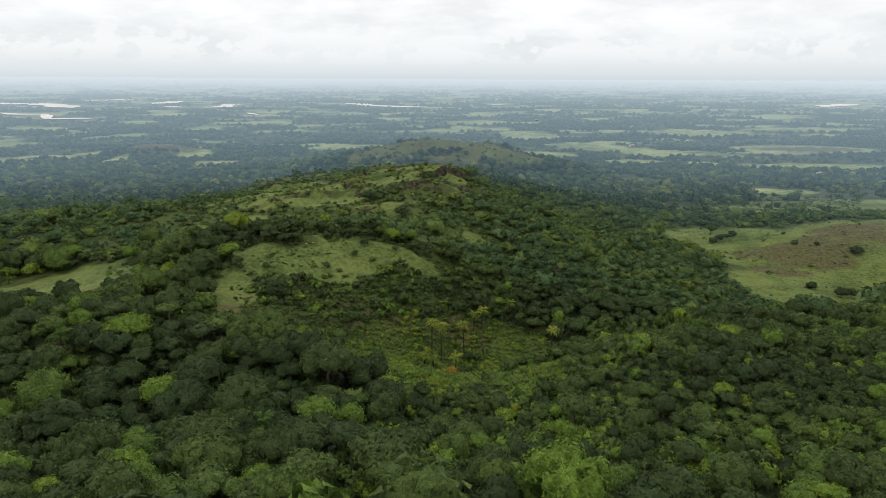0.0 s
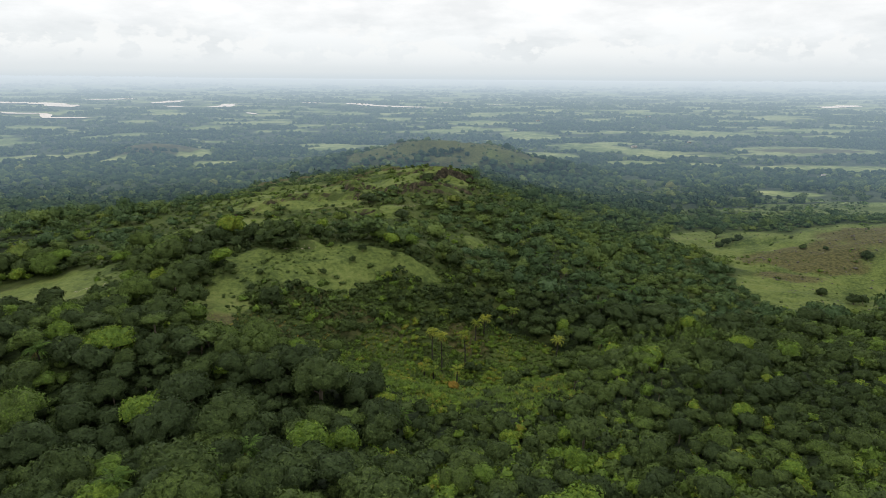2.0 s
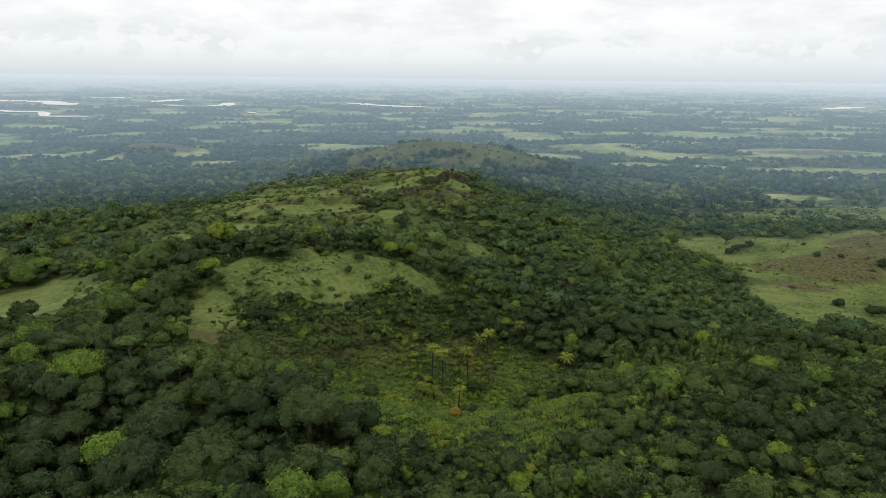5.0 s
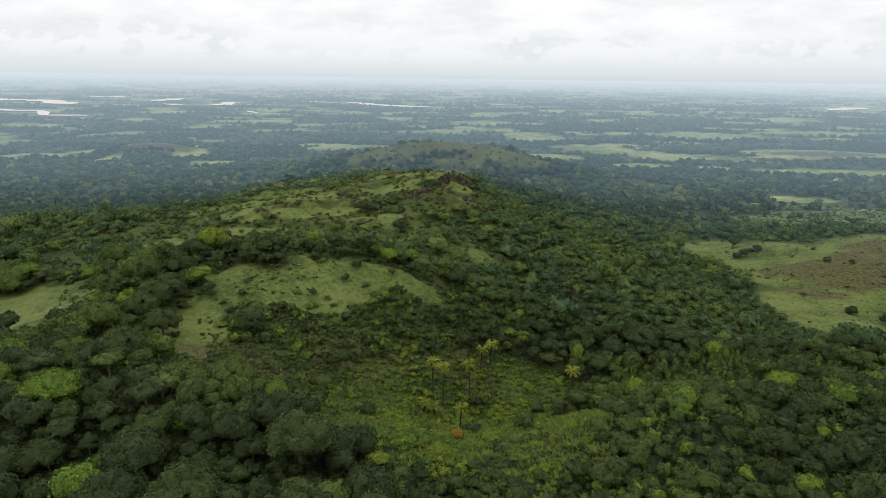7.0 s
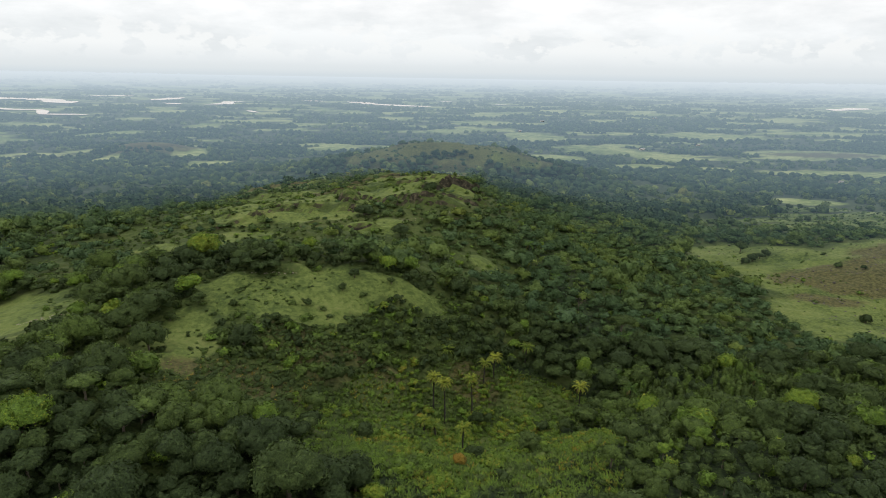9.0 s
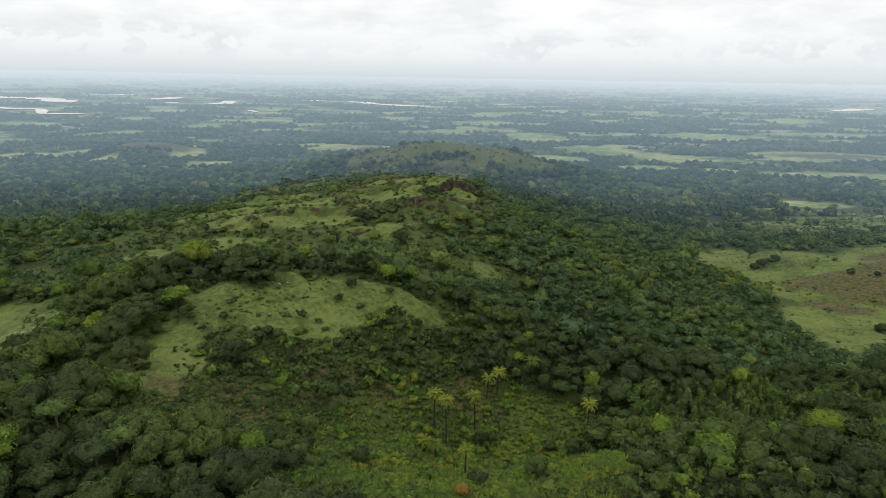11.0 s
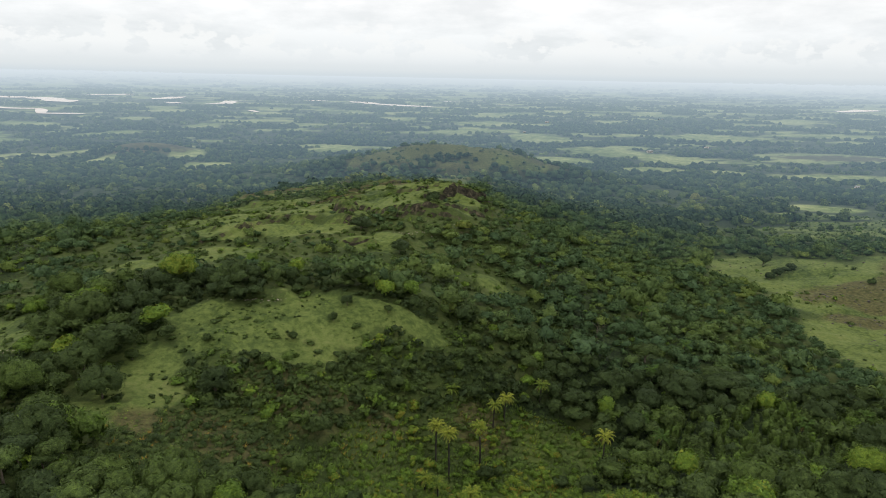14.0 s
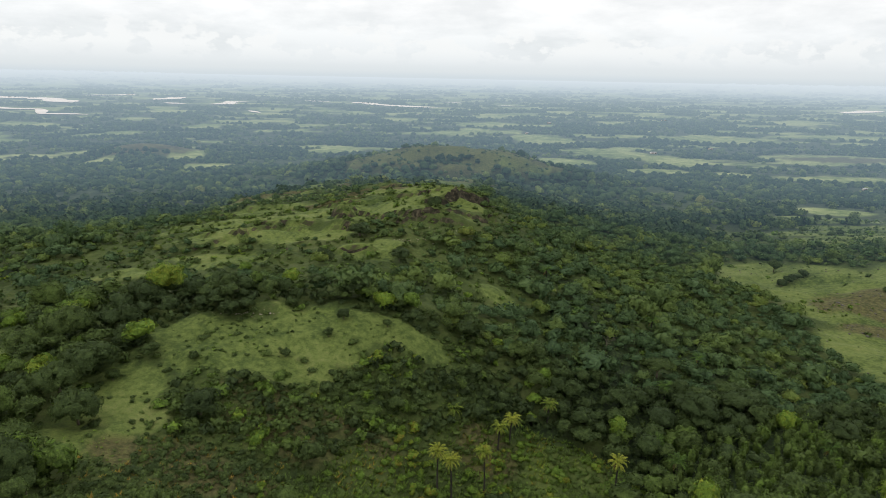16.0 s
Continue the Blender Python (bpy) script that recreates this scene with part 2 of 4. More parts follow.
PALE_STONE = plain_material("pale_stone", (0.17, 0.14, 0.10), (0.40, 0.35, 0.28), 0.6)
WHITEWASH = plain_material("whitewash", (0.45, 0.44, 0.41), (0.66, 0.65, 0.62), 0.8)
SHEET_ROOF = plain_material("sheet_roof", (0.20, 0.21, 0.22), (0.42, 0.43, 0.45), 0.7, 0.6)
DARK_OPENING = plain_material("dark_wood", (0.03, 0.025, 0.02), (0.07, 0.055, 0.04), 1.5)


def water_material():
    m, nodes, links, bsdf = material("silty_water")
    geo = nodes.new("ShaderNodeNewGeometry")
    n = noise_of(nodes, links, 0.01, 3.0, 0.5, geo.outputs["Position"])
    r = ramp(nodes, [(0.35, (0.30, 0.25, 0.20)), (0.65, (0.42, 0.36, 0.30))])
    links.new(n.outputs["Fac"], r.inputs[0])
    links.new(r.outputs[0], bsdf.inputs["Base Color"])
    bsdf.inputs["Roughness"].default_value = 0.06
    bsdf.inputs["IOR"].default_value = 1.33
    return m


WATER = water_material()

# ---- the lie of the land ----
def value_noise(x, y, seed=0):
    """Smooth noise between 0 and 1 with a grain of one unit."""
    x, y = np.asarray(x, float), np.asarray(y, float)
    xi, yi = np.floor(x).astype(np.int64), np.floor(y).astype(np.int64)
    fx, fy = x - xi, y - yi
    fx, fy = fx * fx * (3 - 2 * fx), fy * fy * (3 - 2 * fy)

    def at(a, b):
        h = (a * 374761393 + b * 668265263 + seed * 974634777) & 0xFFFFFFFF
        h = ((h ^ (h >> 13)) * 1274126177) & 0xFFFFFFFF
        return ((h ^ (h >> 16)) & 0xFFFF) / 65535.0

    return (at(xi, yi) * (1 - fx) + at(xi + 1, yi) * fx) * (1 - fy) + (at(xi, yi + 1) * (1 - fx) + at(xi + 1, yi + 1) * fx) * fy


def fractal(x, y, seed=0, octaves=4):
    total, gain = 0.0, 0.5
    for k in range(octaves):
        total = total + gain * value_noise(x * 2 ** k, y * 2 ** k, seed + k)
        gain *= 0.5
    return total / (1 - 0.5 ** octaves)


# swellings and hollows: middle, half widths, height
SPURS = [
    (-60, 240, 48, 40, 16.6),
    (-120, 255, 50, 45, 7.1),
    (-15, 255, 28, 30, 10.7),
    (-45, 330, 55, 60, 15.3),
    (0, 400, 45, 50, 18.5),
    (-110, 400, 70, 60, 17.9),
    (-10, 470, 50, 60, 18.8),
    (-15, 640, 80, 90, 17.0),
    (-70, 560, 90, 70, 12.1),
    (5, 205, 38, 28, -24.6),
    (60, 235, 45, 35, -2.1),
    (130, 290, 45, 45, -8.7),
]
HOLLOWS = [
    (120, 400, 50, 60, 1.9),
    (200, 420, 55, 60, -9.3),
    (300, 400, 80, 80, 10.0),
    (85, 150, 45, 38, 2.9),
    (70, 100, 40, 35, -8.4),
    (-75, 140, 45, 35, 19.1),
    (-60, 180, 35, 22, -2.4),
    (-10, 120, 40, 30, -11.5),
    (35, 180, 35, 22, 6.2),
    (-220, 320, 90, 80, 15.6),
    (-320, 480, 140, 120, 4.0),
    (220, 220, 80, 60, -10.2),
]
HILLS = [
    (420, 640, 140, 120, 2.5),
    (-30, 210, 22, 16, 5.4),
    (60, 320, 35, 40, 4.5),
    (20, 330, 30, 40, 7.1),
    (-545, 1165, 55, 42, 17.0),
    (-8, 895, 100, 66, 35.0), (-150, 900, 90, 50, 14.0), (125, 870, 70, 46, 17.0),
    (-130, 490, 40, 35, 12.3),
    (14, 412, 26, 24, 1.0),
    (-80, 110, 35, 28, -20.8),
    (320, 210, 90, 70, 13.2),
    (250, 320, 40, 40, -18.0),
]
HILLS += [(-68, 480, 50, 38, 7.0), (-110, 615, 50, 45, 13.0), (14, 695, 55, 48, 13.0), (85, 525, 50, 60, 10.0), (0, 52, 260, 20, -7.0)]
# eroded steps in the ridge: two ends, height, how far back the upper ground holds
SCARPS = [
    (-118, 330, -97, 345, 2.6, 16), (-97, 345, -84, 354, 3.0, 16), (-84, 354, -70, 350, 2.2, 14),
    (-13, 376, -2, 390, 4.0, 20), (-2, 390, 20, 411, 5.0, 18), (-28, 355, -10, 362, 2.8, 12),
    (-10, 362, 18, 377, 2.8, 12), (-57, 350, -46, 349, 2.2, 12), (-62, 440, -30, 452, 3.0, 20),
    (-145, 480, -95, 492, 2.6, 22), (-17, 336, 12, 347, 1.8, 10), (-74, 249, -50, 248, 2.4, 9), (-40, 300, -20, 302, 1.8, 10),
    (-62, 862, 20, 872, 5.0, 40), (30, 850, 95, 842, 4.0, 30), (-75, 420, -45, 410, 2.5, 16), (-20, 259, -4, 262, 1.4, 8), (-12, 470, 30, 480, 2.6, 18),
]


def ground_height(x, y):
    x, y = np.asarray(x, float), np.asarray(y, float)
    h = 66 / (1 + np.exp((y - 120) / 45)) + 44 / (1 + np.exp(np.clip((y - 560) / 130, -50, 50)))
    for cx, cy, sx, sy, up in SPURS + HOLLOWS + HILLS:
        h = h + up * np.exp(-0.5 * (((x - cx) / sx) ** 2 + ((y - cy) / sy) ** 2))
    for x0, y0, x1, y1, up, back in SCARPS:
        ux, uy = x1 - x0, y1 - y0
        long = math.hypot(ux, uy)
        ux, uy = ux / long, uy / long
        wob = 1.6 * (value_noise(x / 5, y / 5, 31) - 0.5) + 4 * (value_noise(x / 14, y / 14, 32) - 0.5)
        along, across = (x - x0) * ux + (y - y0) * uy, -(x - x0) * uy + (y - y0) * ux + wob
        ends = np.clip(np.minimum(along + 4, long + 4 - along) / 6, 0, 1)
        step = np.clip(across / 1.3, 0, 1) * np.exp(-np.maximum(across, 0) / back)
        h = h + up * ends * step
    d = np.hypot(x, y)
    rough = np.clip(1.2 - d / 1500, 0.25, 1)
    h = h + rough * (5.0 * (fractal(x / 60, y / 60, 3) - 0.5) + 1.6 * (fractal(x / 12, y / 12, 9, 3) - 0.5))
    turf = np.clip(inside(EAST, x, y, 0.0) * 2, 0, 1) + np.clip(inside(RIDGE, x, y, 0.0) * 2, 0, 1) + 0.7 * np.clip(inside(KNOLL, x, y, 0.0) * 2, 0, 1)
    h = h + turf * (4.6 * (fractal(x / 22, y / 15, 13, 3) - 0.5) + 1.3 * (fractal(x / 5, y / 4, 14, 2) - 0.5)) + np.clip(1.6 - np.hypot(x, y - 870) / 120, 0, 1) * 24 * (fractal(x / 70, y / 45, 15, 4) - 0.5)
    wild = np.clip(-3 * pasture_at(x, y), 0, 1) * np.clip((620 - d) / 60, 0, 1)
    h = h + wild * (1.3 * (value_noise(x / 2.4, y / 2.4, 17) - 0.5) + 1.0 * (value_noise(x / 4.9, y / 4.9, 18) - 0.5))
    # grassy terraces that break off towards the south
    top = np.clip(inside(RIDGE, x, y, 0.0) * 2 + 1.2, 0, 1)
    saw = (y + 16 * (fractal(x / 30, y / 30, 24, 3) - 0.5) * 2 + 0.25 * x) / 24.0
    saw = saw - np.floor(saw)
    broken = np.clip((fractal(x / 22, y / 16, 25, 2) - 0.40) * 6, 0, 1)
    h = h + top * broken * 2.6 * np.where(saw < 0.06, saw / 0.06, (1 - saw) / 0.94)
    # a crag on the ridge
    crag = np.clip(1 - np.hypot((x + 54) / 7, (y - 369) / 6), 0, 1)
    h = h + crag ** 0.8 * (7 + 3 * value_noise(x / 2, y / 2, 5))
    # the far plain is bent up to meet the skyline in the camera's view
    return h + np.interp(d, (0, 1600, 2000, 2500, 3000, 3500, 4000, 4400, 4700, 4900, 8000), (0, 0, 7, 20, 28, 36, 46, 64, 90, 128, 132))


# clearings on the hills: middle and half widths
KNOLL = [(-62, 232, 20, 13), (-28, 248, 28, 6), (-79, 209, 8, 14), (-84, 189, 11, 5), (-43, 226, 12, 6), (-42, 239, 20, 9), (-74, 190, 9, 6), (-72, 200, 6, 8), (-150, 226, 30, 27)]
RIDGE = [(-95, 318, 27, 12), (-72, 345, 30, 10), (-33, 325, 14, 14), (-10, 368, 20, 9), (6, 392, 17, 13), (-45, 365, 26, 8),
         (-105, 346, 32, 9), (-88, 292, 18, 6), (14, 301, 10, 7), (-127, 306, 18, 9), (-60, 402, 42, 14), (-28, 430, 40, 12),
         (-10, 460, 44, 11), (-108, 428, 38, 15), (-130, 490, 44, 26), (-60, 520, 52, 24), (-20, 590, 50, 30), (-60, 375, 56, 20), (-22, 402, 36, 24), (-112, 378, 44, 14), (0, 650, 50, 30), (16, 706, 46, 26), (0, 866, 105, 46), (-75, 870, 60, 30), (80, 850, 55, 22), (-120, 590, 40, 20)]
EAST = [(345, 545, 74, 44), (430, 600, 60, 40), (200, 425, 44, 42), (238, 372, 62, 50), (196, 322, 36, 36), (300, 400, 66, 52), (280, 520, 30, 22), (300, 562, 48, 20), (345, 650, 60, 24), (397, 711, 40, 30), (350, 600, 50, 18), (-210, 430, 40, 12)]
# fields of the plain: middle and half widths
FIELDS_EAST = [(110, 1944, 96, 90), (209, 1572, 81, 120), (323, 1289, 66, 76), (402, 1215, 48, 78), (670, 1630, 156, 90), (1010, 1712, 188, 50),
               (964, 1562, 68, 38), (752, 1277, 159, 77), (621, 1008, 131, 42), (447, 1044, 39, 22), (324, 1063, 52, 31), (1080, 2104, 50, 88),
               (188, 1161, 66, 50), (91, 1035, 78, 55), (764, 2314, 113, 60), (1078, 2459, 149, 80)]
FIELDS_WEST = [(-805, 1440, 31, 50), (-771, 1504, 39, 55), (-456, 1128, 32, 49), (-465, 965, 17, 26), (-372, 1013, 43, 38), (-563, 1042, 17, 55),
               (-548, 1160, 40, 30), (-228, 1260, 57, 40), (-1097, 1647, 101, 38), (-966, 1377, 22, 46), (-87, 1793, 37, 48), (-476, 1630, 24, 40), (-160, 2078, 77, 40)]


def inside(spots, x, y, wobble=0.45, grain=9.0, seed=20):
    """How far a place lies within one of the spots: above 0 inside."""
    best = np.full(np.shape(x), -9.0)
    for cx, cy, rx, ry in spots:
        best = np.maximum(best, 1 - ((x - cx) / rx) ** 2 - ((y - cy) / ry) ** 2)
    return best + wobble * 2 * (fractal(np.asarray(x) / grain, np.asarray(y) / grain, seed, 3) - 0.5)


def pasture_at(x, y):
    x, y = np.asarray(x, float), np.asarray(y, float)
    hill = np.maximum(np.maximum(inside(KNOLL, x, y, 0.85, 6), inside(RIDGE, x, y, 0.85, 9) - 0.14), inside(EAST, x, y, 0.3, 14))
    plain = inside(FIELDS_EAST + FIELDS_WEST, x, y, 0.6, 45, 40)
    d = np.hypot(x, y)
    strips = fractal(x / 130 + 7, y / 55, 55, 3) - 0.625 + np.clip((d - 1800) / 10000, 0, 0.15)
    strips = np.where(d > 1250, strips * 6, -1)
    return np.maximum(np.maximum(hill, plain), strips)


def dry_at(x, y):
    """Dry, brownish cover: the fern slope, the stony field, the brown hills of the plain."""
    spots = [(-56, 187, 22, 11), (-42, 205, 18, 9), (-50, 215, 14, 5), (-20, 214, 14, 5), (-545, 1165, 95, 90), (234, 382, 54, 25), (298, 402, 57, 35), (205, 352, 24, 10), (8, 226, 12, 9), (-130, 492, 40, 22),
             (752, 1277, 150, 60), (-75, 420, 30, 12), (-30, 440, 40, 14)]
    far_hill = 0.8 * np.clip(inside([(-10, 880, 170, 85), (20, 700, 60, 40), (-60, 560, 60, 50)], x, y, 0.8, 30, 62) * 2, 0, 1)
    return np.maximum(np.clip(inside(spots, x, y, 0.6, 12, 60) * 2.0, 0, 1), far_hill)


def sheet():
    """The ground, one sheet from behind the camera to the skyline: fine on the hills, coarse on the plain."""
    ys = list(np.arange(-150, 50, 9.0)) + list(np.arange(50, 150, 2.6)) + list(np.arange(150, 325, 1.8)) + list(np.arange(325, 420, 1.15)) + list(np.arange(420, 500, 1.9))
    while ys[-1] < 4985:
        ys.append(ys[-1] + max(2.2, (ys[-1] - 400) * 0.022))
    ys = np.array(ys)
    cols = 350
    u = np.linspace(-1, 1, cols)
    u = u * (0.46 + 0.54 * u * u)  # closest along the ridge
    wide = 0.92 * (ys + 60) + 110
    wide = np.maximum(wide, 170)
    gx = u[None, :] * wide[:, None] - 40 * (1 - u[None, :] ** 2)
    gy = np.repeat(ys[:, None], cols, 1)
    gz = ground_height(gx, gy)
    n, m = gx.shape
    verts = np.stack([gx, gy, gz], -1).reshape(-1, 3)
    i = np.arange(n * m).reshape(n, m)
    quads = np.stack([i[:-1, :-1], i[:-1, 1:], i[1:, 1:], i[1:, :-1]], -1).reshape(-1, 4)
    return verts, quads


def quad_mesh(name, verts, quads, smooth=False, tris=()):
    """A mesh from arrays of four-cornered and three-cornered faces."""
    me = bpy.data.meshes.new(name)
    verts, quads, tris = np.asarray(verts, np.float32), np.asarray(quads, np.int32).reshape(-1, 4), np.asarray(tris, np.int32).reshape(-1, 3)
    me.vertices.add(len(verts))
    me.vertices.foreach_set("co", verts.ravel())
    me.loops.add(quads.size + tris.size)
    me.loops.foreach_set("vertex_index", np.concatenate([quads.ravel(), tris.ravel()]))
    me.polygons.add(len(quads) + len(tris))
    me.polygons.foreach_set("loop_start", np.concatenate([np.arange(len(quads)) * 4, quads.size + np.arange(len(tris)) * 3]).astype(np.int32))
    if smooth:
        me.polygons.foreach_set("use_smooth", np.ones(len(quads) + len(tris), bool))
    me.update(calc_edges=True)
    return me


def set_float(me, name, values):
    a = me.attributes.new(name, "FLOAT", "POINT")
    a.data.foreach_set("value", np.asarray(values, np.float32))


gv, gq = sheet()
land = quad_mesh("ground", gv, gq, True)
land.materials.append(GROUND)
land.materials.append(PLAIN)
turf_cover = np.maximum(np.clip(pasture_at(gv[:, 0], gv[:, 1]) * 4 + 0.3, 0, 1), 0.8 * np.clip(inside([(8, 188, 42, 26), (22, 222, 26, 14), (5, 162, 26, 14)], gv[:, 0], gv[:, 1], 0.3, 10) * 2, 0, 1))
# grass and fern under the open growth of the hills, dark green floor in the deep woods
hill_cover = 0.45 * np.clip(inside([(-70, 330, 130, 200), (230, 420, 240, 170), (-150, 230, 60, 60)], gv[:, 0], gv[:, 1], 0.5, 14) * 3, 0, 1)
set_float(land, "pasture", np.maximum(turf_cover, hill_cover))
set_float(land, "dry", dry_at(gv[:, 0], gv[:, 1]))
set_float(land, "bare", np.clip(inside([(-60, 400, 110, 130), (-60, 240, 60, 40), (-10, 870, 150, 90), (-90, 480, 120, 60), (-70, 195, 20, 14)], gv[:, 0], gv[:, 1], 0.2, 15) * 3, 0, 1))
land.polygons.foreach_set("material_index", ((np.hypot(gv[gq[:, 0], 0], gv[gq[:, 0], 1]) > 740) & (np.hypot(gv[gq[:, 0], 0], gv[gq[:, 0], 1] - 880) > 200)).astype(np.int32))
tagged(new("ground", land), "green hills of pasture and woodland falling to a wide plain", "ground", kind="structure")

# ---- the river and its lagoons ----
# courses: name of the reach, half width, places along it
COURSES = [
    (44, [(-1900, 2545), (-1669, 2548), (-1544, 2494), (-1394, 2352)]), (24, [(-1621, 2831), (-1533, 2907), (-1473, 3027)]),
    (44, [(-1231, 2646), (-1218, 2783), (-1195, 2880)]), (26, [(-1120, 2476), (-1010, 2454)]),
    (34, [(-945, 2471), (-875, 2513), (-914, 2661), (-846, 2675)]), (17, [(-1469, 2064), (-1391, 2030), (-1307, 2028), (-1209, 1900), (-1074, 1906)]),
    (22, [(-703, 2216), (-635, 2153)]), (30, [(-446, 2819), (-250, 2634), (-58, 2573)]), (16, [(-660, 2834), (-527, 2805)]),
    (14, [(-54, 2949), (40, 2958)]), (18, [(189, 2791), (285, 2751)]), (42, [(1580, 2613), (1733, 2726), (1828, 2808)]),
]
LAGOONS = [(x, y, w * 1.6, w * 1.6 + 70) for w, pts in COURSES for x, y in pts] + [((a[0] + b[0]) / 2, (a[1] + b[1]) / 2, 70, 90) for w, pts in COURSES for a, b in zip(pts, pts[1:])]


def river(half, pts, seed):
    """A reach of water with uneven banks, lying on the plain."""
    line = []
    for (x0, y0), (x1, y1) in zip(pts, pts[1:]):
        n = max(3, int(math.hypot(x1 - x0, y1 - y0) / 18))
        line += [(x0 + (x1 - x0) * i / n, y0 + (y1 - y0) * i / n) for i in range(n)]
    line = np.array(line + [pts[-1]], float)
    k = np.arange(len(line))
    line[:, 1] += 30 * (value_noise(k / 5.0, k * 0, seed) - 0.5)
    way = unit(np.gradient(line, axis=0))
    side = np.stack([-way[:, 1], way[:, 0]], 1)
    end = np.clip(np.minimum(k, len(k) - 1 - k) / 3.0, 0.05, 1)
    left = line + side * (half * end * (0.6 + 0.8 * value_noise(k / 3.0, k * 0 + 5, seed)))[:, None]
    right = line - side * (half * end * (0.6 + 0.8 * value_noise(k / 3.0, k * 0 + 9, seed)))[:, None]
    p = np.concatenate([left, right])
    z = ground_height(p[:, 0], p[:, 1]) + 2.2
    n = len(line)
    me = quad_mesh("river", np.column_stack([p, z]), [[i, i + n, i + n + 1, i + 1] for i in range(n - 1)])
    me.materials.append(WATER)
    return tagged(new("river", me), "pale silty river reach reflecting the white sky", "river", kind="structure")


def unit(v):
    return v / np.maximum(np.linalg.norm(v, axis=-1, keepdims=True), 1e-9)


for k, (half, pts) in enumerate(COURSES):
    river(half, pts, 200 + k)

# ---- plants: shapes ----
rng = np.random.default_rng(7)


def cube_sphere(k):
    """A ball of 6 k k quads."""
    verts, quads, seen = [], [], {}
    g = np.tan(np.linspace(-1, 1, k + 1) * math.pi / 4)
    for axis in range(3):
        for side in (-1, 1):
            for i in range(k):
                for j in range(k):
                    q = []
                    for a, b in ((0, 0), (1, 0), (1, 1), (0, 1)):
                        p = [0, 0, 0]
                        p[axis], p[(axis + 1) % 3], p[(axis + 2) % 3] = side, g[i + a], g[j + b]
                        p = tuple(np.round(p, 6))
                        if p not in seen:
                            seen[p] = len(verts)
                            verts.append(p)
                        q.append(seen[p])
                    quads.append(q if side > 0 else q[::-1])
    return unit(np.array(verts, float)), np.array(quads)


def face_out(verts, tris, out):
    """Turns each leaf so that its upper side looks outward."""
    a, b, c = verts[tris[:, 0]], verts[tris[:, 1]], verts[tris[:, 2]]
    wrong = np.einsum("ij,ij->i", np.cross(b - a, c - a), out) < 0
    return np.where(wrong[:, None], tris[:, ::-1], tris)


def round_normals(r, verts, leaves, out, flat):
    """Leaves take the light of the crown that they clothe, each a little its own way."""
    whole = unit(verts * np.array([1, 1, 1 / max(flat, 0.5)]) + np.array([0, 0, 0.25]))
    if leaves:
        lobe = np.repeat(out, 3, 0)
        own = np.repeat(r.normal(size=(len(out), 3)) * 0.34, 3, 0)
        whole[:leaves] = unit(0.45 * whole[:leaves] + 0.75 * lobe + own)
    return whole


def crown_shape(r, lobes, sprays, flat=0.75, leaf=0.17, core=3, spread=0.62, droop=0.25, low=-0.3, lobe=(0.3, 0.46)):
    """Leaves of a crown one metre in radius about its foot: rounded lobes, each clad in leaf sprays, round a dense core."""
    a = r.uniform(0, 2 * math.pi, lobes)
    up = r.uniform(low, 1, lobes)
    rad = np.sqrt(np.clip(1 - up * up * 0.9, 0.02, 1)) * spread * r.uniform(0.75, 1.12, lobes)
    mid = np.stack([rad * np.cos(a), rad * np.sin(a), up * flat * spread + 0.0], 1)
    size = r.uniform(lobe[0], lobe[1], lobes)
    n = sprays * 3
    which = r.integers(0, lobes, n)
    out = unit(r.normal(size=(n, 3)) + np.array([0, 0, 0.35]))
    squash = np.array([1, 1, 0.85])
    p = mid[which] + out * size[which][:, None] * squash * r.uniform(0.86, 1.18, n)[:, None]
    keep = np.ones(n, bool)
    for k in range(lobes):
        keep &= (np.linalg.norm((p - mid[k]) / squash, axis=1) > size[k] * 0.8)
    keep &= p[:, 2] > low * flat - 0.35
    pick = np.flatnonzero(keep)[:sprays]
    p, out = p[pick], out[pick]
    n = len(p)
    side = unit(np.cross(out, r.normal(size=(n, 3))))
    axis = unit(side + out * r.uniform(-0.15, 0.5, n)[:, None] - np.array([0, 0, droop]))
    wide = unit(np.cross(axis, out + 0.5 * r.normal(size=(n, 3))))
    length = leaf * r.uniform(0.7, 1.35, n)[:, None]
    tip = p + axis * length * 0.6 - np.array([0, 0, 0.12]) * length
    verts = np.stack([p - axis * length * 0.4 + wide * length * 0.42, tip, p - axis * length * 0.4 - wide * length * 0.42], 1).reshape(-1, 3)
    tris, quads = np.arange(3 * n).reshape(n, 3), np.zeros((0, 4), int)
    tris = face_out(verts, tris, out)
    if core:
        cv, cq = cube_sphere(core)
        across = np.einsum("ij,kj->ik", cv, mid)
        clear = np.maximum(size[None, :] ** 2 - (np.sum(mid * mid, 1)[None, :] - across ** 2), 0)
        reach = np.max(np.where(clear > 0, across + np.sqrt(clear), 0), axis=1)
        cv = cv * np.clip(reach, 0.35, 1.2)[:, None] * 0.87
        verts, quads = np.concatenate([verts, cv]), cq + 3 * n
    return verts, quads, tris, round_normals(r, verts, 3 * n, out, flat)


def shapes(count, seed, **kw):
    return [crown_shape(np.random.default_rng(seed + k), **kw) for k in range(count)]


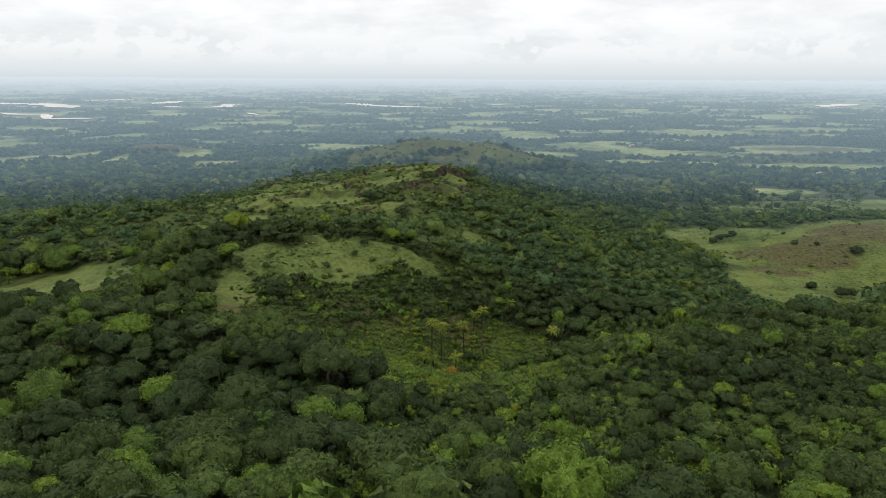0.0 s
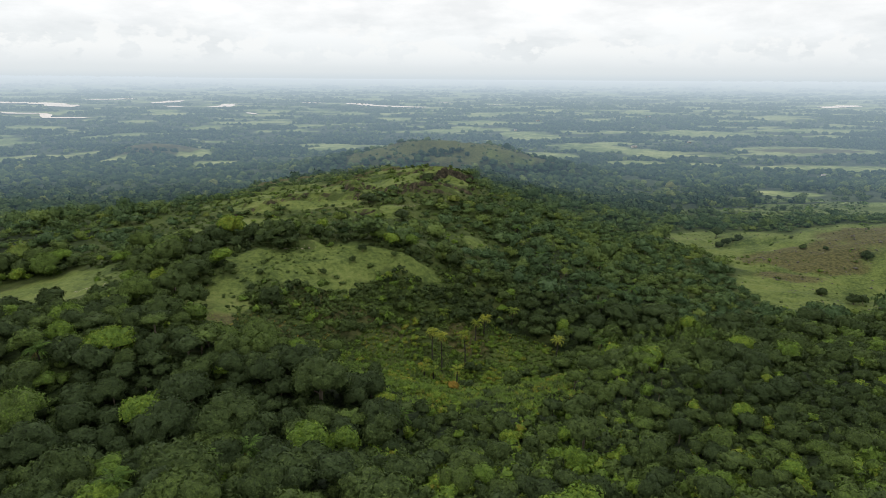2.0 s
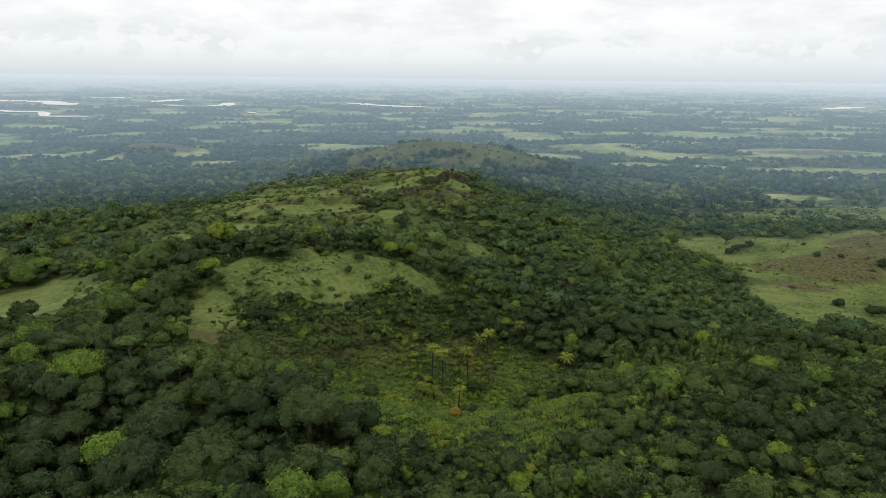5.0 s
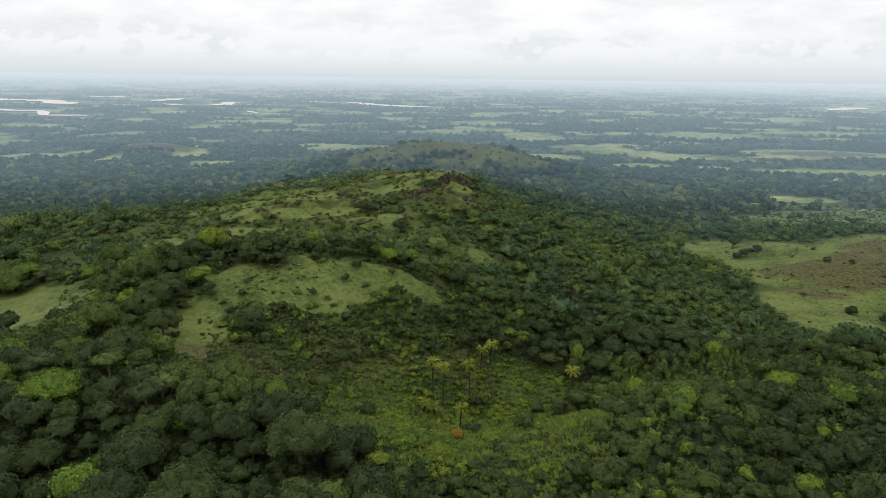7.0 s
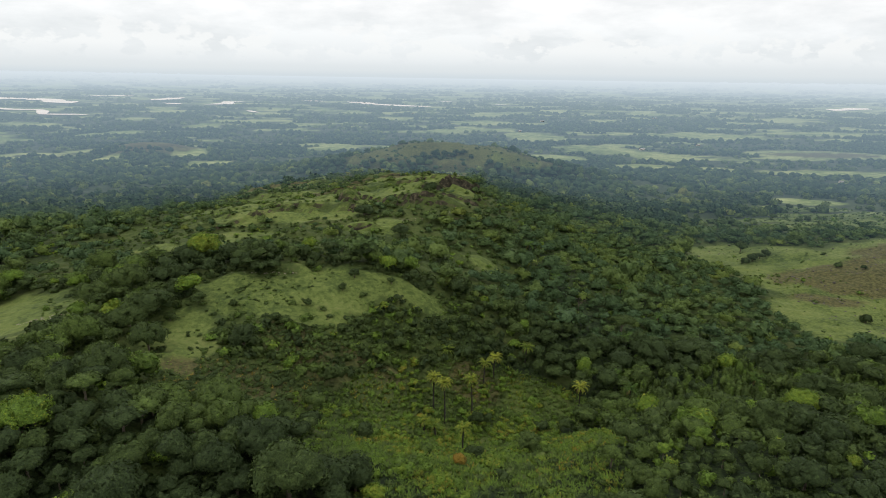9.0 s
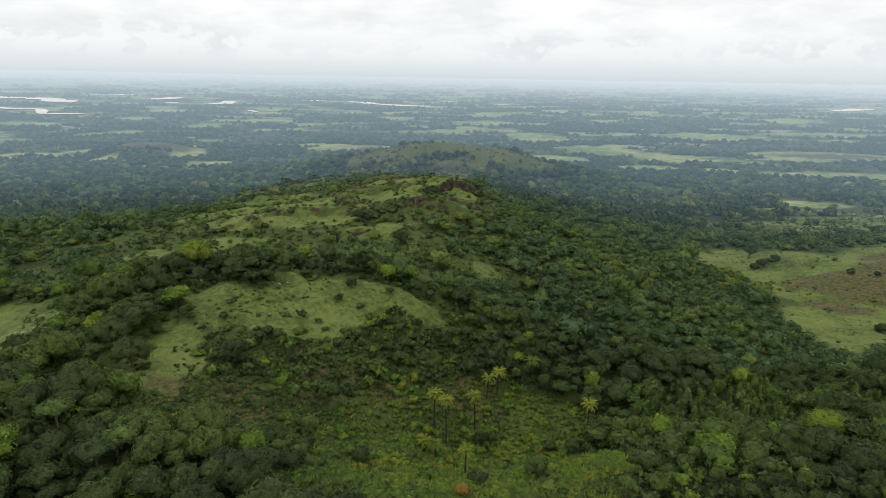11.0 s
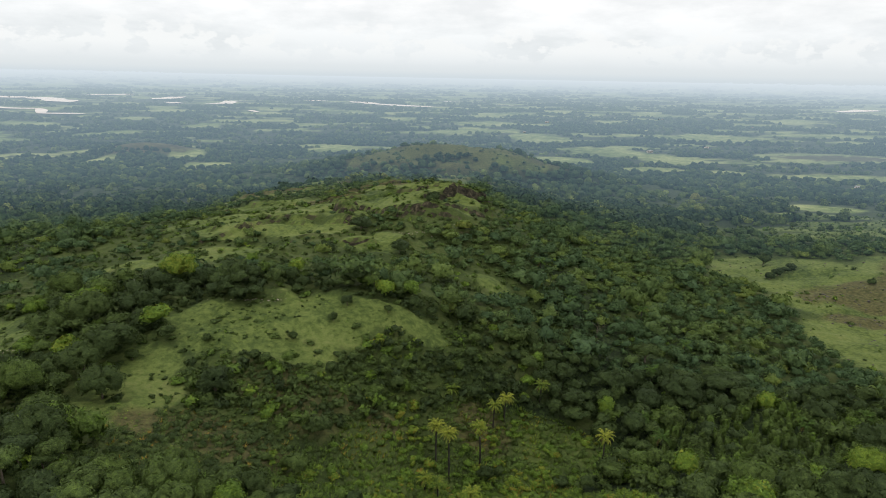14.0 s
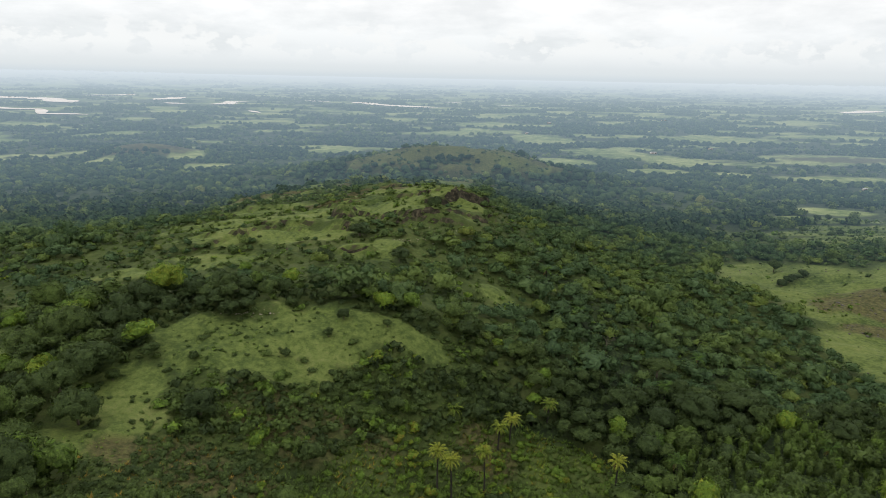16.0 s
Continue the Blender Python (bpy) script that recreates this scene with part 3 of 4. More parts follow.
LOOSE = dict(spread=0.66, lobe=(0.26, 0.42))
NEAR_ROUND = shapes(8, 100, lobes=18, sprays=850, flat=0.8, leaf=0.126, core=5, **LOOSE)
NEAR_FLAT = shapes(5, 200, lobes=22, sprays=680, flat=0.34, leaf=0.128, core=5, spread=0.76, low=0.0, lobe=(0.2, 0.32))
FINE_ROUND = shapes(8, 150, lobes=20, sprays=900, flat=0.8, leaf=0.114, core=6, **LOOSE)
BIG_ROUND = shapes(4, 170, lobes=36, sprays=2100, flat=0.72, leaf=0.07, core=7, spread=0.8, lobe=(0.16, 0.29))
BIG_FLAT = shapes(3, 180, lobes=44, sprays=1900, flat=0.34, leaf=0.07, core=6, spread=0.84, low=0.0, lobe=(0.12, 0.23))
HALF_ROUND = shapes(8, 250, lobes=15, sprays=380, flat=0.8, leaf=0.185, core=3, **LOOSE)
HALF_FLAT = shapes(5, 280, lobes=15, sprays=520, flat=0.38, leaf=0.17, core=3, spread=0.8, low=0.0, lobe=(0.18, 0.32))
NEAR_SHRUB = shapes(6, 300, lobes=7, sprays=105, flat=0.7, leaf=0.29, core=2, low=0.0, spread=0.7)
MID_ROUND = shapes(7, 400, lobes=12, sprays=140, flat=0.8, leaf=0.225, core=2, **LOOSE)
MID_FLAT = shapes(4, 500, lobes=13, sprays=140, flat=0.42, leaf=0.215, core=2, spread=0.8, low=0.0, lobe=(0.2, 0.34))
MID_SHRUB = shapes(4, 600, lobes=5, sprays=34, flat=0.7, leaf=0.5, core=1, low=0.0, spread=0.7)


def plume_normals(r, leaves, cv):
    own = np.repeat(unit(r.normal(size=(leaves // 3, 3)) + np.array([0, 0, 0.9])), 3, 0)
    return np.concatenate([own, cv])


def plume_shape(r, sprays=256):
    """A clump of bamboo: feathery culms that arch outward, about one metre in reach and two high."""
    verts, tris = [], []
    culms = 16
    for k in range(culms):
        a, lean = r.uniform(0, 2 * math.pi), r.uniform(0.1, 0.75)
        tall = r.uniform(1.2, 2.1)
        for s in range(sprays // culms):
            f = r.uniform(0.35, 1.0)
            c = np.array([math.cos(a) * lean * f ** 1.7, math.sin(a) * lean * f ** 1.7, tall * (f - 0.22 * lean * f ** 3)])
            b = r.uniform(0, 2 * math.pi)
            axis = unit(np.array([math.cos(b), math.sin(b), r.uniform(-0.5, 0.5)]))
            wide = unit(np.cross(axis, r.normal(size=3)))
            n = r.uniform(0.2, 0.34)
            i = len(verts)
            verts += [c + wide * n * 0.17, c + axis * n * 1.1 - np.array([0, 0, 0.06]), c - wide * n * 0.17]
            tris.append([i, i + 1, i + 2])
    cv, cq = cube_sphere(2)
    i = len(verts)
    return np.concatenate([np.array(verts), cv * np.array([0.42, 0.42, 0.85]) + np.array([0, 0, 0.7])]), cq + i, face_out(np.array(verts), np.array(tris), np.tile((0.0, -0.3, 1.0), (len(tris), 1))), plume_normals(r, len(verts), cv)


PLUMES = [plume_shape(np.random.default_rng(800 + k)) for k in range(4)]


def tuft_shape(r, blades=15):
    """Tall grass: blades that lean out from one root, about a metre high."""
    verts, nrm = [], []
    for k in range(blades):
        a, lean, tall = r.uniform(0, 2 * math.pi), r.uniform(0.5, 1.3), r.uniform(0.5, 1.0)
        d = np.array([math.cos(a), math.sin(a), 0])
        w = np.array([-d[1], d[0], 0]) * r.uniform(0.09, 0.18)
        root = d * r.uniform(0, 0.45)
        verts += [root - w, root + w, root + d * lean * tall * 0.8 + np.array([0, 0, tall])]
        nrm += [unit(d * 0.35 + r.normal(size=3) * 0.25 + np.array([0, 0, 1.0]))] * 3
    verts, tris = np.array(verts), np.arange(3 * blades).reshape(-1, 3)
    return verts, np.zeros((0, 4), int), face_out(verts, tris, np.tile((0.0, 0.0, 1.0), (blades, 1))), np.array(nrm)


TUFTS = [tuft_shape(np.random.default_rng(860 + k)) for k in range(6)]


def dome_shape(r):
    """A far clump: an uneven dome."""
    k = 6
    a = np.linspace(0, 2 * math.pi, k, endpoint=False)
    low = np.stack([np.cos(a), np.sin(a), np.full(k, -0.3)], 1) * r.uniform(0.8, 1.15, (k, 1))
    mid = np.stack([np.cos(a + 0.4) * 0.8, np.sin(a + 0.4) * 0.8, np.full(k, 0.4)], 1) * r.uniform(0.75, 1.2, (k, 1))
    top = np.stack([np.cos(a) * 0.25, np.sin(a) * 0.25, np.full(k, 0.72)], 1) * r.uniform(0.8, 1.2, (k, 1))
    j = np.arange(k)
    n = (j + 1) % k
    quads = np.concatenate([np.stack([j, n, n + k, j + k], 1), np.stack([j + k, n + k, n + 2 * k, j + 2 * k], 1), [[12, 13, 14, 15], [12, 15, 16, 17]]])
    v = np.concatenate([low, mid, top])
    return v, quads, np.zeros((0, 3), int), unit(v + np.array([0, 0, 0.3]))


DOMES = [dome_shape(np.random.default_rng(900 + k)) for k in range(8)]


def clump_shape(r):
    """A far tree: an uneven dome with loose sprays about it."""
    v, q, t, n = crown_shape(r, lobes=7, sprays=44, flat=0.7, leaf=0.42, core=0, low=0.0, lobe=(0.34, 0.5))
    dv, dq, _, dn = dome_shape(r)
    return np.concatenate([v, dv * 0.78]), dq + len(v), t, np.concatenate([n, dn])


FAR_ROUND = [clump_shape(np.random.default_rng(700 + k)) for k in range(8)]


class Thicket:
    """Gathers many plants into one mesh."""

    def __init__(self):
        self.verts, self.quads, self.tris, self.tints, self.normals, self.count = [], [], [], [], [], 0

    def add(self, shape, x, y, z, rx, rz, turn, tint):
        v, q, t, nrm = shape
        c, s = math.cos(turn), math.sin(turn)
        w = np.empty_like(v)
        w[:, 0], w[:, 1], w[:, 2] = (v[:, 0] * c - v[:, 1] * s) * rx + x, (v[:, 0] * s + v[:, 1] * c) * rx + y, v[:, 2] * rz + z
        self.verts.append(w)
        m = np.empty_like(v)
        m[:, 0], m[:, 1], m[:, 2] = nrm[:, 0] * c - nrm[:, 1] * s, nrm[:, 0] * s + nrm[:, 1] * c, nrm[:, 2] * rx / rz
        self.normals.append(m)
        self.quads.append(q + self.count)
        self.tris.append(t + self.count)
        self.tints.append(np.full(len(v), tint))
        self.count += len(v)

    def make(self, name, mat, label, category):
        me = quad_mesh(name, np.concatenate(self.verts), np.concatenate(self.quads), tris=np.concatenate(self.tris))
        set_float(me, "tint", np.concatenate(self.tints))
        me.normals_split_custom_set_from_vertices(unit(np.concatenate(self.normals)).tolist())
        me.materials.append(mat)
        return tagged(new(name, me), label, category, kind="stuff")


def places(y0, y1, step, margin=10.0, side=0.76):
    """Jittered places over the visible land between two distances."""
    out = []
    for y in np.arange(y0, y1, step):
        half = max(side * (0.96 * y + 20), 45) + margin
        xs = np.arange(-half, half, step)
        out.append(np.stack([xs + rng.uniform(-0.45, 0.45, len(xs)) * step + (step / 2 if int(y / step) % 2 else 0), y + rng.uniform(-0.45, 0.45, len(xs)) * step], 1))
    p = np.concatenate(out)
    return p[:, 0], p[:, 1]


SCRUB = [(6, 186, 44, 28), (4, 158, 36, 22), (22, 222, 26, 14), (-8, 205, 20, 12)]
BAMBOO = [(92, 222, 34, 22), (120, 236, 34, 20), (78, 200, 16, 14)]
FERN = [(-58, 184, 19, 13), (-44, 196, 10, 7), (-60, 172, 12, 7)]
FRONT = [(-22, 222, 42, 18), (-50, 207, 20, 9), (5, 240, 16, 14), (-15, 242, 26, 12)]  # the shrubby face of the knoll

# groves of one tone: middle, half widths, how much yellower
GROVES = [(-8, 68, 24, 11, 0.28), (-62, 112, 34, 28, -0.16), (-48, 76, 30, 16, -0.2), (52, 96, 30, 20, 0.08), (60, 290, 40, 30, -0.14), (95, 350, 50, 50, -0.10), (70, 430, 35, 40, 0.14), (-85, 120, 14, 10, 0.12)]

# ---- plants: where they grow ----
def tint_at(x, y, r):
    """The green of a plant: groves of one tone, odd ones among them."""
    grove = fractal(x / 22.0, y / 22.0, 77, 3)
    t = 0.02 + 1.25 * (grove - 0.36) + r.normal() * 0.2
    for cx, cy, rx, ry, by in GROVES:
        t += by * math.exp(-((x - cx) / rx) ** 2 - ((y - cy) / ry) ** 2)
    if r.random() < 0.07:
        t = r.uniform(0.62, 0.83)
    return float(np.clip(t, 0.0, 0.84))


def glade_here(x, y):
    """Small openings in the woods about the knoll."""
    return float(fractal(x / 13.0, y / 13.0, 79, 3)) > 0.55


woods_near, woods_flat, scrub, mid_woods, mid_shrubs, bamboo = Thicket(), Thicket(), Thicket(), Thicket(), Thicket(), Thicket()
# trees that stand out: place, radius, height of the crown, flat or not, tint
singles = [(-58.5, 204.0, 4.6, 3.6, False, 0.04), (203, 450, 4.4, 4.5, False, 0.35), (208, 326, 3.3, 2.4, False, 0.05), (-95, 148, 3.4, 3.6, False, 0.86),
           (56, 93, 2.6, 3.0, False, 0.80), (-31, 139, 5.0, 4.2, False, 0.60), (3, 163, 1.7, 1.6, False, 1.0), (192, 419, 3.6, 2.6, False, 0.08),
           (199, 424, 3.8, 2.8, False, 0.10), (206, 429, 3.2, 2.6, True, 0.14), (212, 433, 3.4, 2.8, False, 0.10), (-42, 342, 5.0, 3.2, False, 0.16),
           (-52, 312, 4.2, 3.6, False, 0.10), (-22, 316, 4.2, 3.8, False, 0.14), (-10, 372, 3.8, 3.0, False, 0.10), (-33, 248, 2.2, 2.0, False, 0.12),
           (-92, 262, 3.4, 4.2, False, 0.5), (-99, 258, 3.0, 3.6, False, 0.42), (216, 311, 4.0, 3.4, False, 0.05), (223, 314, 3.4, 3.0, False, 0.1), (262, 372, 3.8, 3.0, False, 0.12), (5, 290, 1.8, 1.8, False, 0.9), (-78, 296, 2.6, 2.2, False, 0.93),
           (-46, 231, 1.6, 1.5, False, 0.3), (-36, 240, 1.7, 1.6, False, 0.22), (-68, 224, 1.4, 1.2, False, 0.4), (-20, 248, 1.5, 1.6, False, 0.3), (-84, 214, 1.8, 1.6, False, 0.25),
           (300, 552, 3.4, 3.0, False, 0.2), (312, 560, 3.0, 2.6, False, 0.12), (285, 566, 3.6, 3.0, False, 0.25), (340, 640, 3.8, 3.4, False, 0.15), (360, 655, 3.6, 3.2, False, 0.3), (236, 396, 2.4, 2.0, False, 0.2), (246, 388, 2.0, 1.6, False, 0.15)]
singles += [(-28, 134, 7.6, 7.0, False, 0.34), (-44, 96, 6.6, 5.0, True, 0.40), (-42, 110, 5.4, 5.0, True, 0.56), (-6, 70, 5.0, 4.5, True, 0.58), (-18, 72, 4.6, 4.5, False, 0.60), (64, 246, 4.6, 5.0, False, 0.08),
            (-82, 196, 5.4, 4.6, False, 0.42), (-92, 206, 6.0, 6.0, False, 0.30), (-88, 184, 5.0, 4.4, True, 0.66), (80, 258, 6.0, 5.0, True, 0.34), (96, 270, 5.4, 5.0, True, 0.30), (72, 276, 5.2, 5.0, True, 0.36)]
fixed = len(singles)


def young(x, y):
    """The low, bright young growth of the near slope."""
    return x > -14 + 9 * math.sin(y / 9.0) and 76 < y < 168


keep_clear = [(-105, 256, 6, 15), (-64, 203, 17, 15), (-44, 208, 16, 9), (-68, 188, 14, 9), (-142, 222, 30, 26)]

xs, ys = places(-40, 262, 5.2, 14.0)
zs, past = ground_height(xs, ys), pasture_at(xs, ys)
in_scrub, in_bamboo, in_fern, in_front = (inside(k, xs, ys, 0.3, 10, 81) for k in (SCRUB, BAMBOO, FERN, FRONT))
lone = inside(keep_clear + [(s[0], s[1], s[2], s[2]) for s in singles], xs, ys, 0.0)
for x, y, p, a, b, f, g, n in zip(xs, ys, past, in_scrub, in_bamboo, in_fern, in_front, lone):
    if p > -0.1 or n > 0 or f > 0 or (a > 0 and rng.random() < 0.97) or (b > 0 and rng.random() < 0.8) or (g > 0 and rng.random() < 0.62) or (young(x, y) and rng.random() < 0.35):
        continue
    r = 1.9 + 2.5 * rng.random() ** 1.4 if g < 0 else rng.uniform(1.6, 2.8)
    if rng.random() < 0.13 and g < 0:
        r *= 1.6
    if young(x, y):
        r *= 0.66
    # beyond 150 m the tint is raised: slight haze put into leaf colour
    singles.append((float(x), float(y), float(r), float(r * rng.uniform(0.7, 1.1) + rng.uniform(0, 1.6)), rng.random() < 0.3, min(tint_at(x, y, rng) + (0.12 if y > 150 else 0.0), 0.84)))

# undergrowth that closes the floor of the near woods
thickets = Thicket()
for y0, y1, step in ((56, 140, 3.3), (140, 262, 3.9)):
    xs, ys = places(y0, y1, step, 0.0, 0.72)
    zs, past = ground_height(xs, ys), pasture_at(xs, ys)
    clear = np.maximum.reduce([inside(k, xs, ys, 0.3, 10, 81) for k in (SCRUB, FERN, BAMBOO)])
    for x, y, z, p, c in zip(xs, ys, zs, past, clear):
        if p > -0.25 or c > 0:
            continue
        r, low = rng.uniform(1.1, 2.4), young(x, y)
        thickets.add(NEAR_SHRUB[rng.integers(6)] if y < 155 else MID_SHRUB[rng.integers(4)], x, y, z + r * (0.5 if low else 0.35), r, r * rng.uniform(0.8, 1.3), rng.uniform(0, 6.3), min(tint_at(x, y, rng) + (0.14 if low else 0.0), 0.84))

# low bright scrub on the valley floor, shrubs on the face of the knoll, bushes at the edges of pasture
xs, ys = places(128, 268, 2.3, 0.0, 0.55)
zs, past = ground_height(xs, ys), pasture_at(xs, ys)
in_scrub, in_fern, in_front = (inside(k, xs, ys, 0.3, 10, 81) for k in (SCRUB, FERN, FRONT))
hue = fractal(xs / 11, ys / 11, 91, 3) - 0.5
for x, y, z, p, a, f, g, h in zip(xs, ys, zs, past, in_scrub, in_fern, in_front, hue):
    big = 1.5 if rng.random() < 0.12 else 1.0
    if a > 0 and p < 0.1:
        if h < 0.0 and rng.random() < 0.7:
            continue
        r = rng.uniform(0.7, 1.7) * big
        t = 0.68 + 0.9 * h + rng.normal() * 0.08
    elif g > 0 and p < 0:
        r = rng.uniform(0.9, 1.7) * (1.8 if rng.random() < 0.2 else 1.0)
        t = 0.48 + 1.0 * h + rng.normal() * 0.12
    elif f > 0 and p < 0:
        r, t = rng.uniform(0.8, 1.7), rng.uniform(0.1, 0.5)
    elif -0.55 < p < 0.1 and rng.random() < 0.6:
        r, t = rng.uniform(0.7, 1.7), 0.35 + 0.9 * h + rng.normal() * 0.1
    elif p >= 0.1 and ((h > 0.03 and rng.random() < 0.6) or rng.random() < 0.10):
        r, t = rng.uniform(0.25, 0.8) * (2.3 if rng.random() < 0.12 else 1.0), 0.36 + 0.5 * h + rng.normal() * 0.1
    else:
        continue
    scrub.add(NEAR_SHRUB[rng.integers(6)], x, y, z + r * 0.12, r, r * rng.uniform(0.6, 1.1), rng.uniform(0, 6.3), float(np.clip(t, 0.02, 0.86)))

# tall grass of the valley floor, tussocks on the near pasture
grass = Thicket()
xs, ys = places(134, 262, 1.2, 0.0, 0.5)
zs, past = ground_height(xs, ys), pasture_at(xs, ys)
in_front = inside(FRONT, xs, ys, 0.3, 10, 81)
in_scrub, in_fern, hue = inside(SCRUB, xs, ys, 0.3, 10, 81), inside(FERN, xs, ys, 0.3, 10, 81), fractal(xs / 8, ys / 8, 93, 3) - 0.5
for x, y, z, p, a, f, g, h in zip(xs, ys, zs, past, in_scrub, in_fern, in_front, hue):
    if a > -0.05 and p < 0.1:
        s = rng.uniform(0.7, 1.5)
        grass.add(TUFTS[rng.integers(6)], x, y, z - 0.05, s, s * rng.uniform(0.6, 1.0), rng.uniform(0, 6.3), float(np.clip(0.68 + 0.7 * h + rng.normal() * 0.08, 0.4, 0.9)))
    elif g > 0 and p < 0.05 and rng.random() < 0.75:
        s = rng.uniform(0.5, 1.2)
        grass.add(TUFTS[rng.integers(6)], x, y, z - 0.05, s, s * 0.7, rng.uniform(0, 6.3), float(np.clip(0.56 + 0.8 * h + rng.normal() * 0.1, 0.2, 0.84)))
    elif f > 0 and p < 0:
        s = rng.uniform(0.6, 1.2)
        grass.add(TUFTS[rng.integers(6)], x, y, z - 0.05, s, s * 0.7, rng.uniform(0, 6.3), 0.97 if rng.random() < 0.12 else float(np.clip(0.42 + rng.normal() * 0.12, 0.15, 0.7)))
    elif p > 0.02 and rng.random() < 0.10 + 0.7 * max(h, 0) * 3:
        s = rng.uniform(0.3, 0.7)
        grass.add(TUFTS[rng.integers(6)], x, y, z - 0.05, s, s * 0.5, rng.uniform(0, 6.3), float(np.clip(0.55 + h + rng.normal() * 0.08, 0.2, 0.8)))
grass.make("tall_grass", LEAVES, "tall bright green grass and ferns on the valley floor", "grass")

xs, ys = places(185, 262, 3.4)
zs = ground_height(xs, ys)
for x, y, z, b in zip(xs, ys, zs, inside(BAMBOO, xs, ys, 0.3, 10, 82)):
    if b > 0:
        r = rng.uniform(1.8, 3.0)
        bamboo.add(PLUMES[rng.integers(4)], x, y, z, r, r * rng.uniform(0.9, 1.3), rng.uniform(0, 6.3), rng.uniform(0.42, 0.64))

# woods of the ridge and the far side of the valley
xs, ys = places(262, 520, 5.5)
zs, past = ground_height(xs, ys), pasture_at(xs, ys)
ridge_top = inside(RIDGE, xs, ys, 0.5, 12, 84)
lone = inside(keep_clear + [(s[0], s[1], s[2], s[2]) for s in singles[:fixed]], xs, ys, 0.0)
for x, y, z, p, c, n in zip(xs, ys, zs, past, ridge_top, lone):
    if p > -0.1 or n > 0 or (c > -2.5 and rng.random() < 0.2) or (x < 15 and y < 420 and glade_here(x, y)):
        continue
    r = (1.8 + 2.8 * rng.random() ** 1.5) * (0.66 if c > -2.5 else 1) * (1.7 if rng.random() < 0.1 and c < -2.5 else 1)
    kind = MID_FLAT[rng.integers(4)] if rng.random() < 0.35 else MID_ROUND[rng.integers(7)]
    # tints of dark trees are raised, again haze put into the colour
    mid_woods.add(kind, x, y, z + r * rng.uniform(0.4, 0.8), r, r * rng.uniform(0.75, 1.1), rng.uniform(0, 6.3), tint_at(x, y, rng) * 0.85 + 0.08)
xs, ys = places(262, 660, 3.8, 0.0, 0.7)
zs, past = ground_height(xs, ys), pasture_at(xs, ys)
hue = fractal(xs / 9, ys / 9, 92, 3) - 0.5
for x, y, z, p, h in zip(xs, ys, zs, past, hue):
    if x > 130:
        if p > 0 and (rng.random() < (0.10 if y < 465 else 0.3) or (h > 0.10 and rng.random() < 0.4)):
            r = rng.uniform(0.3, 1.0) * (2.2 if h > 0.12 and rng.random() < 0.4 else 1.0) * (1.9 if y > 465 else 1.0)
        else:
            continue
    elif y > 560:
        continue
    elif -1.2 < p < 0.06 or (p < 0.06 and x < 15 and y < 420 and glade_here(x, y)):
        if rng.random() < 0.4:
            continue
        r = rng.uniform(0.8, 2.2)
    elif p >= 0.06 and h > -0.01 and rng.random() < 0.6:
        r = rng.uniform(0.5, 1.9) * (1.7 if rng.random() < 0.16 else 1.0)
    else:
        continue
    mid_shrubs.add(MID_SHRUB[rng.integers(4)], x, y, z + r * 0.15, r, r * rng.uniform(0.6, 0.95), rng.uniform(0, 6.3), float(np.clip(0.42 + 0.8 * h + rng.normal() * 0.12, 0.02, 0.8)))

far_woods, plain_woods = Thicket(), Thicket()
xs, ys = places(520, 1000, 9.4)
zs, past = ground_height(xs, ys), pasture_at(xs, ys)
open_at = fractal(xs / 45, ys / 45, 95, 3)
for x, y, z, p, o in zip(xs, ys, zs, past, open_at):
    if p > -0.1 or (o > 0.57 and rng.random() < 0.8) or rng.random() < 0.05:
        continue
    r = rng.uniform(2.6, 7.2)
    far_woods.add((FAR_ROUND if y < 760 else DOMES)[rng.integers(8)], x, y, z + r * 0.35, r, r * rng.uniform(0.65, 1.1), rng.uniform(0, 6.3), float(np.clip(0.32 + 1.1 * (o - 0.5) + rng.normal() * 0.2, 0, 0.95)))

# small growth dotted over the far hill
xs, ys = rng.uniform(-220, 220, 4600), rng.uniform(480, 960, 4600)
zs, thick = ground_height(xs, ys), fractal(xs / 30, ys / 20, 98, 3)
for x, y, z, o in zip(xs, ys, zs, thick):
    if o > 0.46:
        r = rng.uniform(0.7, 2.6)
        far_woods.add(DOMES[rng.integers(8)], x, y, z + 0.2, r, r * rng.uniform(0.6, 1.0), rng.uniform(0, 6.3), float(np.clip(0.25 + rng.normal() * 0.15, 0, 0.7)))

# the dark grove on its brow
for _ in range(46):
    x, y, r = -14 + 17 * rng.normal(), 846 + 7 * rng.normal(), rng.uniform(2.4, 4.6)
    far_woods.add(FAR_ROUND[rng.integers(8)], x, y, float(ground_height(x, y)) + r * 0.5, r, r * rng.uniform(0.7, 1.0), rng.uniform(0, 6.3), rng.uniform(0.0, 0.25))

